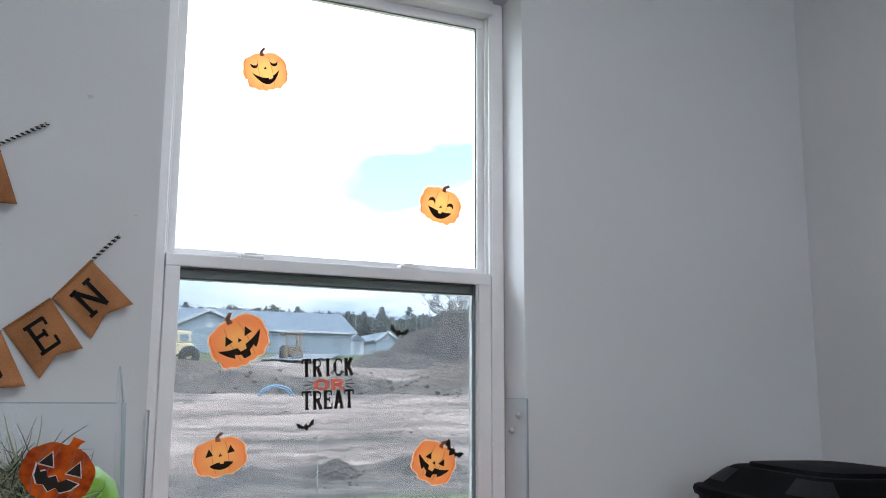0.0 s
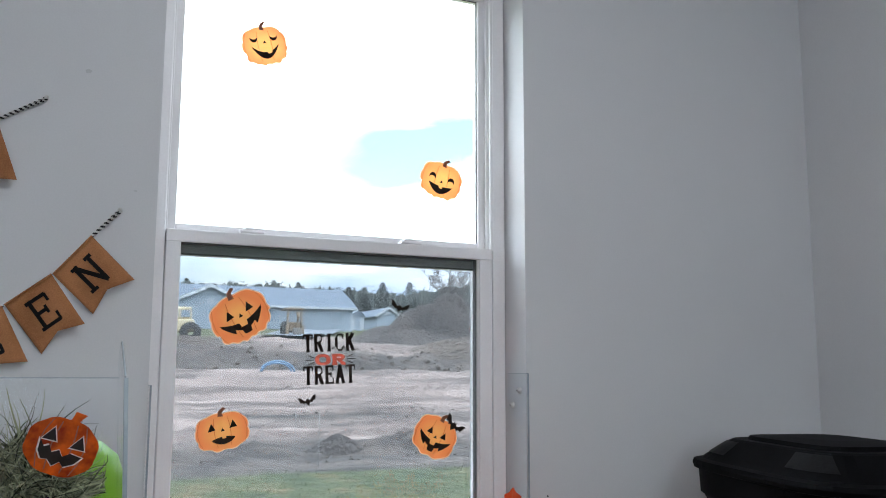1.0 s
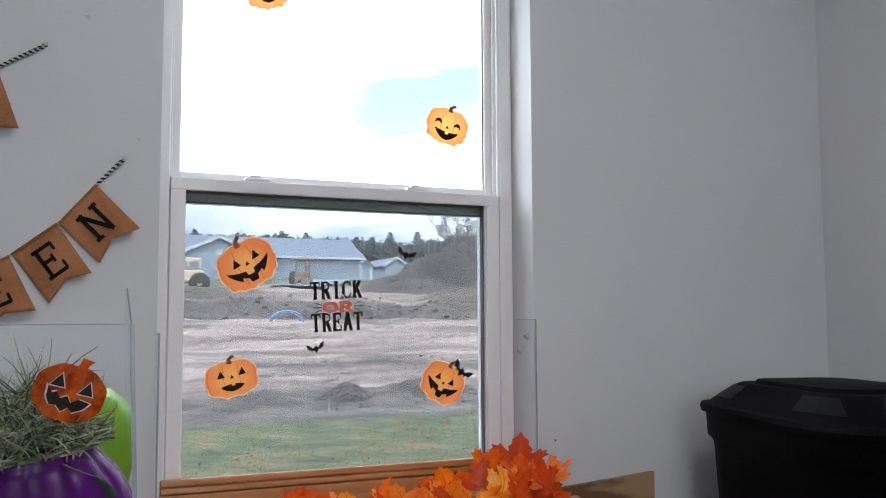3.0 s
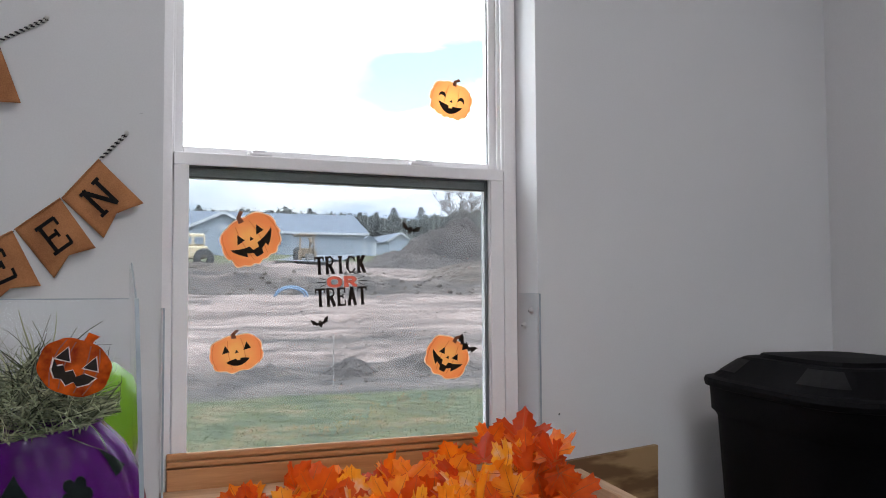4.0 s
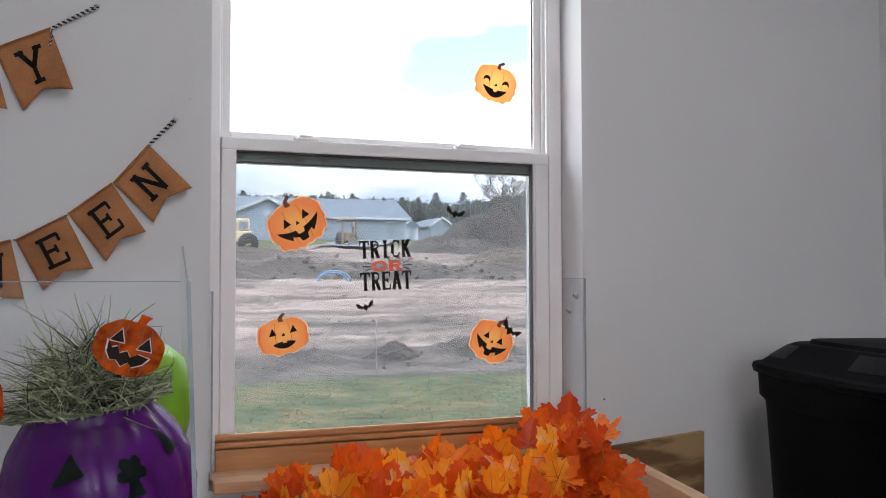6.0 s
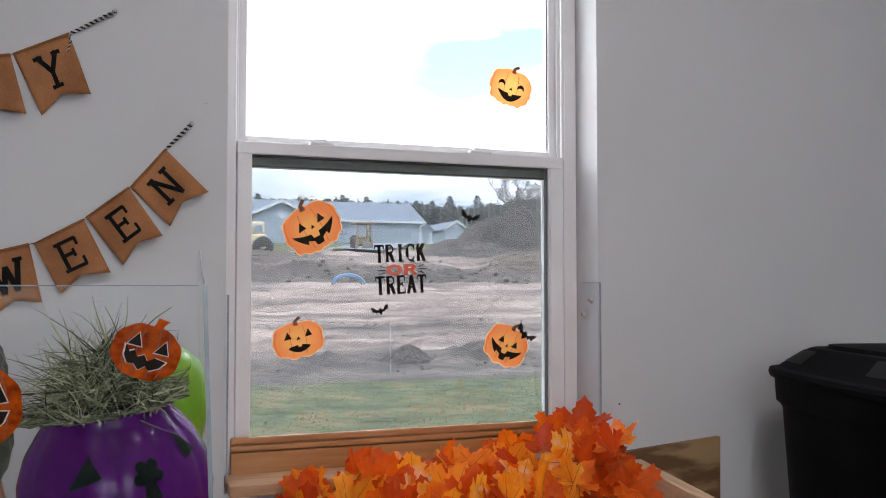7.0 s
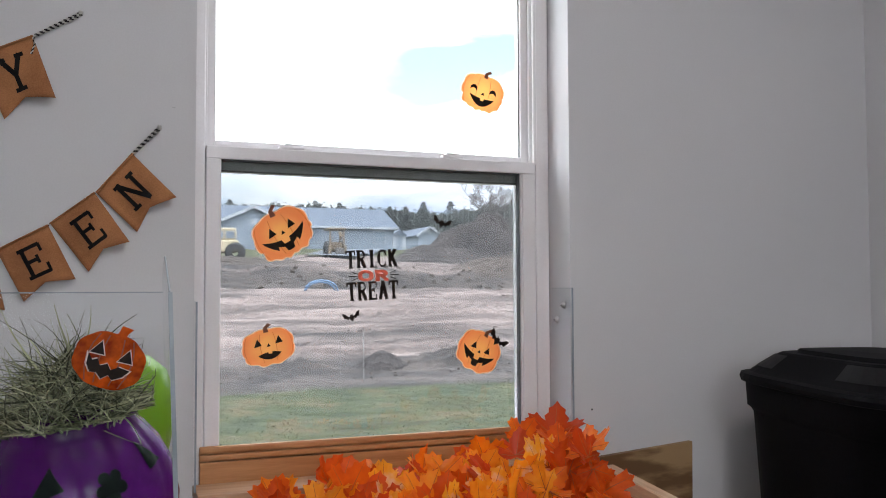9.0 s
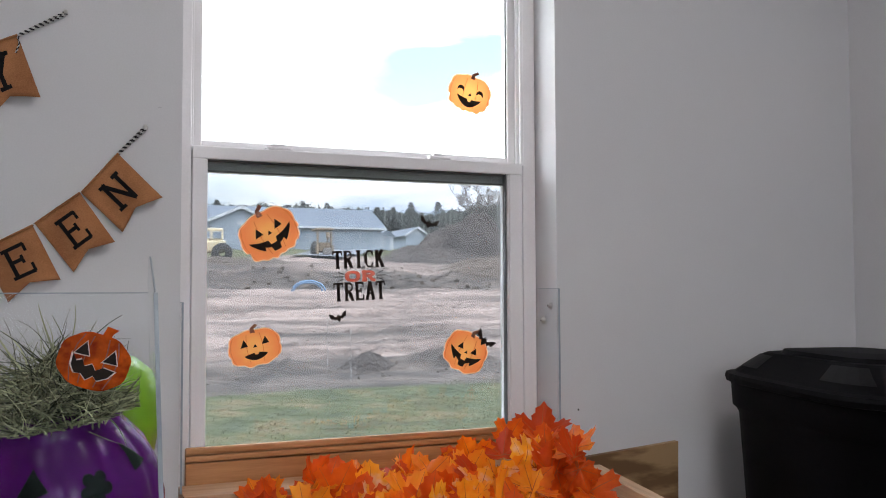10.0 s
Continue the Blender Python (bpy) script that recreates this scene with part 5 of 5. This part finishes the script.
def balloon():
    t = thing("balloon", (-0.165, -0.60, ZT), "lime green balloon behind the purple bucket", "balloon")
    prof = [(0.0, 0.0), (0.008, 0.002), (0.006, 0.012), (0.02, 0.03), (0.048, 0.075), (0.070, 0.13), (0.080, 0.18), (0.078, 0.222), (0.066, 0.258), (0.042, 0.278), (0.018, 0.287), (0, 0.288)]
    part("skin", lathe(prof, (-0.192, -0.60, ZT), 40), M_LIME, t, "", True)
    part("knot", lathe([(0.009, 0.0), (0.005, 0.006), (0.007, 0.013), (0.004, 0.018)], (-0.192, -0.60, ZT), 14), M_LIME, t, "", True)


balloon()


def gourd(cx, cy, r, label):
    t = thing("small_pumpkin", (cx, cy, ZT), label, "pumpkin")
    prof = [(0, 0.0), (r * .5, 0), (r * .9, r * .35), (r, r * .8), (r * .9, r * 1.2), (r * .5, r * 1.5), (r * .12, r * 1.46), (0, r * 1.42)]
    part("body", lathe(prof, (cx, cy, ZT), 60, 10, 0.12), M_GOURD, t, "", True)
    part("stem", tube([(cx, cy, ZT + r * 1.4), (cx + r * .1, cy, ZT + r * 1.7), (cx + r * .3, cy, ZT + r * 1.85)], r * .13, 8, taper=r * .09), M_STEM, t, "", True)


gourd(-0.475, -0.66, 0.08, "small orange pumpkin on the table beside the bucket")

# wrap kept nearly black to carry the shade beside the bucket
M_WRAP = surface("shaded_foil_wrap", (0.008, 0.014, 0.010), (0.10, 0.115, 0.085), 0.4, 26, 90, 0.5, 0.004)


def wrapper():
    bm = bmesh.new()
    bmesh.ops.create_icosphere(bm, subdivisions=4, radius=1.0)
    for v in bm.verts:
        n = noise.fractal(v.co * 1.8, 0.8, 2.2, 4)
        v.co = Vector((-0.47 + v.co.x * 0.07 * (1 + 0.25 * n), -0.52 + v.co.y * 0.04, ZT + 0.15 + v.co.z * 0.15 * (1 + 0.12 * n)))
    ob = part("treat_bag", bm, M_WRAP, None)
    return tagged(ob, "crumpled grey and white treat bag on the table", "bag")


wrapper()


# ---- maple leaf garland ----
def leaf_mesh(name, seed, size):
    """A cloth maple leaf: five toothed lobes, folded along the veins, with raised veins."""
    r = random.Random(seed)
    half = [(0.0, 1.0), (0.10, 0.87), (0.23, 0.83), (0.22, 0.71), (0.33, 0.63), (0.29, 0.49), (0.40, 0.55), (0.54, 0.68), (0.60, 0.57), (0.75, 0.57), (0.71, 0.44), (0.82, 0.35), (0.68, 0.27), (0.55, 0.18),
            (0.56, 0.06), (0.70, -0.02), (0.58, -0.08), (0.48, -0.18), (0.34, -0.12), (0.16, -0.16), (0.05, -0.10)]
    outline = half + [(-x, y) for x, y in half[::-1] if x > 0]
    bm = bmesh.new()
    twist, cup = r.uniform(-0.25, 0.25), r.uniform(-0.5, 0.35)

    def lift(x, y):
        a = math.atan2(x, y + 0.02)
        fold = 0.10 * math.cos(a * 5.0)
        d = math.hypot(x, y)
        return d * fold * 0.8 + cup * d * d * 0.55 + twist * x * y + 0.03 * math.sin(9 * x + seed)

    def at(x, y, o=0.0):
        return (x * size, y * size, (lift(x, y) + o) * size)

    mid = bm.verts.new(at(0, 0))
    rings = [[bm.verts.new(at(x * k, y * k)) for x, y in outline] for k in (0.35, 0.68, 1.0)]
    n = len(outline)
    for i in range(n):
        j = (i + 1) % n
        bm.faces.new((mid, rings[0][i], rings[0][j]))
        for a, b in zip(rings, rings[1:]):
            bm.faces.new((a[i], b[i], b[j], a[j]))
    cloth = len(bm.faces)
    for tip in ((0, 0.94), (0.68, 0.52), (-0.68, 0.52), (0.62, -0.02), (-0.62, -0.02)):
        s = Vector((-tip[1], tip[0])).normalized() * 0.014
        prev = None
        for k in range(6):
            q, w = k / 5, 1 - 0.75 * k / 5
            row = [bm.verts.new(at(tip[0] * q + s.x * w, tip[1] * q + s.y * w, 0.012)), bm.verts.new(at(tip[0] * q - s.x * w, tip[1] * q - s.y * w, 0.012))]
            if prev:
                f = bm.faces.new((prev[0], prev[1], row[1], row[0]))
                f.material_index = 1
            prev = row
    prev = None
    for k in range(4):
        row = [bm.verts.new((dx * size, (-0.10 - 0.12 * k) * size, (0.02 - 0.03 * k * k) * size)) for dx in (-0.016, 0.016)]
        if prev:
            bm.faces.new((prev[0], prev[1], row[1], row[0])).material_index = 1
        prev = row
    me = bpy.data.meshes.new(name)
    bm.to_mesh(me)
    bm.free()
    me.materials.append(M_LEAF)
    me.materials.append(M_VEIN)
    return me


def garland():
    t = thing("leaf_garland", (0.5, -0.25, 0.40), "orange and gold cloth maple leaf garland in the planter", "leaf garland")
    stem = [(0.05 + 0.09 * i, -0.28 + 0.05 * math.sin(i * 1.7), 0.475 + 0.02 * math.sin(i * 2.1)) for i in range(10)]
    part("stem", tube(stem, 0.004, 6), M_STEM, t, "", True)
    forms = [leaf_mesh("leaf", s, 0.080) for s in range(9)]
    r = random.Random(9)
    cap = ((0.02, 0.470), (0.10, 0.490), (0.15, 0.585), (0.22, 0.602), (0.27, 0.578), (0.30, 0.612), (0.34, 0.575), (0.38, 0.585), (0.50, 0.580), (0.58, 0.590), (0.66, 0.640), (0.735, 0.668), (0.80, 0.635), (0.88, 0.628), (0.93, 0.560), (0.97, 0.50))

    def top(x):
        for (a, za), (b, zb) in zip(cap, cap[1:]):
            if a <= x <= b:
                return za + (zb - za) * (x - a) / (b - a)
        return 0.5

    for i in range(215):
        y = r.uniform(-0.44, -0.175)
        x = r.uniform(0.05, 0.85 + 0.28 * (y + 0.2))
        lowest = 0.43
        q = r.random() ** 0.7
        z = lowest + (top(x + 0.10 * (y + 0.2)) - 0.045 - (y + 0.2) * -0.12 - lowest) * q
        ob = new("leaf", forms[i % 9])
        ob.parent = t
        s = r.uniform(0.72, 1.12)
        face = Matrix.LocRotScale((x - 0.5, y + 0.25, z - 0.40), Euler((radians(r.uniform(25, 100)), radians(r.uniform(-35, 35)), radians(r.uniform(-55, 45)))), None)
        ob.matrix_local = face @ Matrix.Rotation(radians(r.uniform(0, 360) if q < 0.8 else r.uniform(-70, 70)), 4, "Z") @ Matrix.Diagonal((s, s, s, 1))


garland()


# ---- black wheelie bin in the corner ----
def bin_ring(bm, k, z, n=64, power=4.2):
    ring = []
    for i in range(n):
        a = math.tau * i / n
        c, s = math.cos(a), math.sin(a)
        q = (abs(c) ** power + abs(s) ** power) ** (-1 / power)
        ring.append(bm.verts.new(BIN @ Vector((BIN_A * k * q * c, BIN_B * k * q * s, z))))
    return ring


def skin(bm, rings, close=True):
    for a, b in zip(rings, rings[1:]):
        for i in range(len(a)):
            j = (i + 1) % len(a)
            bm.faces.new((a[i], a[j], b[j], b[i]))
    if close:
        bm.faces.new(rings[-1])
    return bm


BIN, BIN_A, BIN_B, BIN_Z = pose(1.395, -0.585, 0, 0, 0, -15), 0.222, 0.355, 0.727


def rubbish_bin():
    t = thing("rubbish_bin", tuple(BIN.translation), "large black plastic rubbish bin with a shut lid", "bin")
    z = BIN_Z
    bm = bmesh.new()
    rings = [bin_ring(bm, 0.76, 0.0), bin_ring(bm, 0.78, 0.02), bin_ring(bm, 0.905, z - 0.085), bin_ring(bm, 0.925, z - 0.075), bin_ring(bm, 0.955, z - 0.068), bin_ring(bm, 0.965, z - 0.015), bin_ring(bm, 0.965, z)]
    part("body", skin(bm, rings), M_BLACK, t, "", True)
    bm = bmesh.new()
    rings = [bin_ring(bm, 0.972, z - 0.012), bin_ring(bm, 1.0, z - 0.010), bin_ring(bm, 1.012, z + 0.001), bin_ring(bm, 1.0, z + 0.010), bin_ring(bm, 0.93, z + 0.014), bin_ring(bm, 0.90, z + 0.019, power=4.6),
             bin_ring(bm, 0.69, z + 0.060, power=5.0), bin_ring(bm, 0.66, z + 0.064, power=5.0), bin_ring(bm, 0.56, z + 0.064, power=5.0), bin_ring(bm, 0.54, z + 0.073, power=5.0), bin_ring(bm, 0.30, z + 0.078, power=3.0)]
    lid = part("lid", skin(bm, rings), M_BLACK, t, "domed black lid with a stepped top")

    def slope(a, q):
        k, zz, p = 0.90 - 0.21 * q, z + 0.019 + 0.041 * q, 4.6 + 0.4 * q
        c, s = math.cos(a), math.sin(a)
        r = (abs(c) ** p + abs(s) ** p) ** (-1 / p) * k
        return Vector((BIN_A * r * c, BIN_B * r * s, zz))

    for mid, wide in ((0.80 * math.pi, 0.20), (1.20 * math.pi, 0.20), (1.5 * math.pi, 0.2), (0.0, 0.3), (0.5 * math.pi, 0.2)):
        bm = bmesh.new()
        g = []
        for q in (0.18, 0.55, 0.92):
            g.append([bm.verts.new(BIN @ (slope(mid + wide * u * (1.12 - 0.3 * q), q) + Vector((0, 0, 0.0025)))) for u in (-1, -0.5, 0, 0.5, 1)])
        for r0, r1 in zip(g, g[1:]):
            for i in range(4):
                bm.faces.new((r0[i], r0[i + 1], r1[i + 1], r1[i]))
        bmesh.ops.solidify(bm, geom=bm.faces, thickness=0.006)
        part("raised_panel", bm, M_BLACK_LIT, lid)
    for sx in (-1, 1):
        bm = box(-0.03, 0.03, -0.008, 0.012, z - 0.060, z - 0.022, 0.004)
        bmesh.ops.transform(bm, matrix=BIN @ pose(sx * 0.10, -BIN_B * 0.965, 0, 0, 0, 0), verts=bm.verts)
        part("grip", bm, M_BLACK, t)


rubbish_bin()


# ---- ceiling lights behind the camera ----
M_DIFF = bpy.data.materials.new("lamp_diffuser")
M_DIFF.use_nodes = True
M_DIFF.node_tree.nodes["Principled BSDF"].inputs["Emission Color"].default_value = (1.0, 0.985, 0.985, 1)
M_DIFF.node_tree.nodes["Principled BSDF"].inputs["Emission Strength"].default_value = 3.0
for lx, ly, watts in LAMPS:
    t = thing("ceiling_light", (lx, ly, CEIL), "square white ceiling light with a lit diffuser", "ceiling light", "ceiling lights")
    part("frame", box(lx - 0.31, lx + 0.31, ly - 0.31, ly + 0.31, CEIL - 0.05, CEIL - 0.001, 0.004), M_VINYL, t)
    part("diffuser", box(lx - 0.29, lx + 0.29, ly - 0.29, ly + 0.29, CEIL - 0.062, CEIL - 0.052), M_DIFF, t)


# ---- things on the building site ----
def loader(cx, cy, zb):
    """A yellow wheel loader, seen from its side."""
    t = thing("wheel_loader", (cx, cy, zb), "old pale yellow loader parked on the site", "digger")
    part("hull", box(cx - 1.5, cx + 0.7, cy - 0.8, cy + 0.8, zb + 0.55, zb + 1.25, 0.12), M_YELLOW, t)
    cab = part("cab", box(cx - 0.75, cx + 0.55, cy - 0.7, cy + 0.7, zb + 1.25, zb + 1.95, 0.10), M_YELLOW, t)
    for x in (cx - 0.45, cx + 0.18):
        part("pane", box(x - 0.24, x + 0.24, cy - 0.73, cy - 0.66, zb + 1.35, zb + 1.75, 0.02), M_PANE, cab)
    for x in (cx - 1.2, cx + 0.45):
        bm = lathe([(0.2, -0.2), (0.5, -0.2), (0.58, -0.12), (0.58, 0.12), (0.5, 0.2), (0.2, 0.2)], (0, 0, 0), 24)
        bmesh.ops.transform(bm, matrix=pose(x, cy - 0.85, zb + 0.52, 90), verts=bm.verts)
        part("tyre", bm, M_TYRE, t, "", True)


loader(6.75, 50, height(6.75, 50))


def backhoe(cx, cy, zb):
    """A backhoe from behind: frame, seat and folded arm."""
    t = thing("backhoe", (cx, cy, zb), "faded tan backhoe with its arm folded up", "digger")
    for sx in (-0.5, 0.5):
        part("post", box(cx + sx - 0.07, cx + sx + 0.07, cy, cy + 0.14, zb + 0.3, zb + 2.0, 0.02), M_RUST, t)
        part("stabiliser", box(cx + sx * 1.1 - 0.1, cx + sx * 1.1 + 0.1, cy - 0.2, cy + 0.1, zb - 0.1, zb + 0.9, 0.03), M_RUST, t)
        bm = lathe([(0.2, -0.2), (0.5, -0.2), (0.62, -0.1), (0.62, 0.1), (0.5, 0.2), (0.2, 0.2)], (0, 0, 0), 24)
        bmesh.ops.transform(bm, matrix=pose(cx + sx, cy + 1.0, zb + 0.6, 0, 90, 0), verts=bm.verts)
        part("tyre", bm, M_TYRE, t, "", True)
    part("canopy", box(cx - 0.62, cx + 0.62, cy - 0.2, cy + 1.6, zb + 2.0, zb + 2.12, 0.03), M_RUST, t)
    part("hull", box(cx - 0.4, cx + 0.4, cy, cy + 2.2, zb + 0.45, zb + 1.1, 0.08), M_RUST, t)
    part("boom", tube([(cx, cy - 0.2, zb + 0.6), (cx + 0.1, cy - 0.6, zb + 1.5), (cx + 0.05, cy - 0.5, zb + 1.8)], 0.13, 6), M_RUST, t)
    part("bucket", box(cx - 0.3, cx + 0.3, cy - 0.9, cy - 0.5, zb + 0.2, zb + 0.65, 0.06), M_BARK, t)


backhoe(16.0, 60, height(16.0, 60))


def pipe_coil():
    t = thing("water_pipe", (7.8, 31, height(7.8, 31)), "bright blue plastic pipe arching out of the ground", "pipe")
    for k, (w, h) in enumerate(((0.64, 0.40), (0.55, 0.33))):
        arc = []
        for i in range(17):
            a = math.pi * (i / 16)
            arc.append((7.80 - w * math.cos(a), 31 + 0.12 * k, height(7.8, 31) - 0.02 + h * math.sin(a)))
        part("pipe", tube(arc, 0.035, 8), M_HOSE, t, "", True)


pipe_coil()


def shed(cx, cy, zb):
    t = thing("garden_shed", (cx, cy, zb), "small white shed beside the far house", "shed")
    part("wall", box(cx - 0.8, cx + 0.8, cy - 0.7, cy + 0.7, zb - 0.5, zb + 1.7), M_TRIM, t)
    part("roof", prism([(cx - 1.0, zb + 1.68), (cx + 1.0, zb + 1.68), (cx, zb + 2.4)], cy - 0.9, cy + 0.9), M_ROOF, t)
    part("door", box(cx - 0.35, cx + 0.35, cy - 0.74, cy - 0.69, zb - 0.1, zb + 1.5), M_SIDING, t)


shed(32.6, 96, height(32.6, 96))
for x, y, zt in ((2.90, 8.6, 0.475), (2.84, 9.5, 0.585)):
    zb = height(x, y) - 0.1
    tagged(part("marker_stake", tube([(x, y, zb), (x - 0.005, y, (zb + zt) / 2), (x - 0.008, y, zt)], 0.0045 if y < 9 else 0.003, 6), M_STAKE), "thin pale marker stake standing in the soil", "stake", "marker stakes")

me = bpy.data.meshes.new("site_road")
rows = [(12.6 + (y - 56) * 0.33, 16.3 + (y - 56) * 0.40, y) for y in (56, 60, 64, 68, 72, 76, 80)]
me.from_pydata([(x, y, height(x, y) + 0.25) for a, b, y in rows for x in (a, (a + b) / 2, b)], [], [(3 * j + i, 3 * j + i + 1, 3 * j + i + 4, 3 * j + i + 3) for j in range(6) for i in (0, 1)])
me.materials.append(M_ROAD)
tagged(new("road", me), "blue-grey asphalt road end on the site", "road", "", "structure")


def grass():
    """Short blades over the lawn by the wall."""
    r = random.Random(31)
    verts, faces = [], []
    for _ in range(4500):
        y = 4.2 + 5.2 * r.random()
        x = -0.24 + (y + 2.1) * r.uniform(0.08, 0.58)
        edge = 8.35 + 0.5 * noise.noise((x * 0.8, 1.7, 0)) + 0.25 * r.random()
        if y > edge:
            continue
        z, h, w, a = height(x, y), r.uniform(0.006, 0.026), r.uniform(0.004, 0.010), r.uniform(0, math.tau)
        c, s, lx, ly = math.cos(a) * w, math.sin(a) * w, r.uniform(-0.03, 0.03), r.uniform(-0.03, 0.03)
        k = len(verts)
        verts += [(x - c, y - s, z - 0.01), (x + c, y + s, z - 0.01), (x + lx, y + ly, z + h)]
        faces.append((k, k + 1, k + 2))
    me = bpy.data.meshes.new("grass")
    me.from_pydata(verts, [], faces)
    me.materials.append(M_BLADE)
    tagged(new("grass", me), "short patchy green lawn grass", "grass", "", "stuff")


grass()


def clods():
    """Loose lumps of soil and stones on the dug ground."""
    r = random.Random(47)
    bm = bmesh.new()
    for i in range(240):
        y = 9.0 + 2.2 * r.random() if i < 60 else 33.5 + 4.5 * r.random()
        x = -0.24 + (y + 2.1) * r.uniform(0.08, 0.6)
        s = r.uniform(0.010, 0.030) if i < 60 else 0.04 + 0.09 * r.random() ** 2
        made = bmesh.ops.create_icosphere(bm, subdivisions=1, radius=s, matrix=Matrix.Translation((x, y, height(x, y) + s * 0.25)))
        for v in made["verts"]:
            v.co += Vector((r.uniform(-1, 1), r.uniform(-1, 1), r.uniform(-1, 0.4))) * s * 0.3
    tagged(part("clods", bm, M_BANK), "loose clods of dark soil over the dug ground", "soil", "", "stuff")


clods()


def tyre_tracks():
    """Rows of tread prints pressed across the sand."""
    r = random.Random(5)
    bm = bmesh.new()
    for y0, x0, x1, step, size in ((15.8, 1.5, 10.5, 0.24, 0.05), (18.9, 4.5, 12, 0.28, 0.055), (24.2, 2.5, 15, 0.34, 0.07), (24.9, 5, 15.5, 0.34, 0.065), (28.6, 8, 17.5, 0.40, 0.075)):
        x = x0
        while x < x1:
            y = y0 + 0.15 * math.sin(x * 0.3) + 0.02 * x + r.uniform(-0.05, 0.05)
            z = height(x, y) + 0.012
            if r.random() < 0.82:
                w, d, h = size * r.uniform(0.5, 1.0), size * r.uniform(0.7, 1.2), size * r.uniform(0.15, 0.4)
                made = bmesh.ops.create_icosphere(bm, subdivisions=1, radius=1, matrix=Matrix.Translation((x, y, z)) @ Matrix.Diagonal((w, d, h, 1)))
                for v in made["verts"]:
                    v.co += Vector((r.uniform(-1, 1), r.uniform(-1, 1), 0)) * size * 0.2
            x += step
    tagged(part("tyre_tracks", bm, M_BANK), "rows of tyre tread prints pressed in sand", "tyre tracks", "", "stuff")


tyre_tracks()
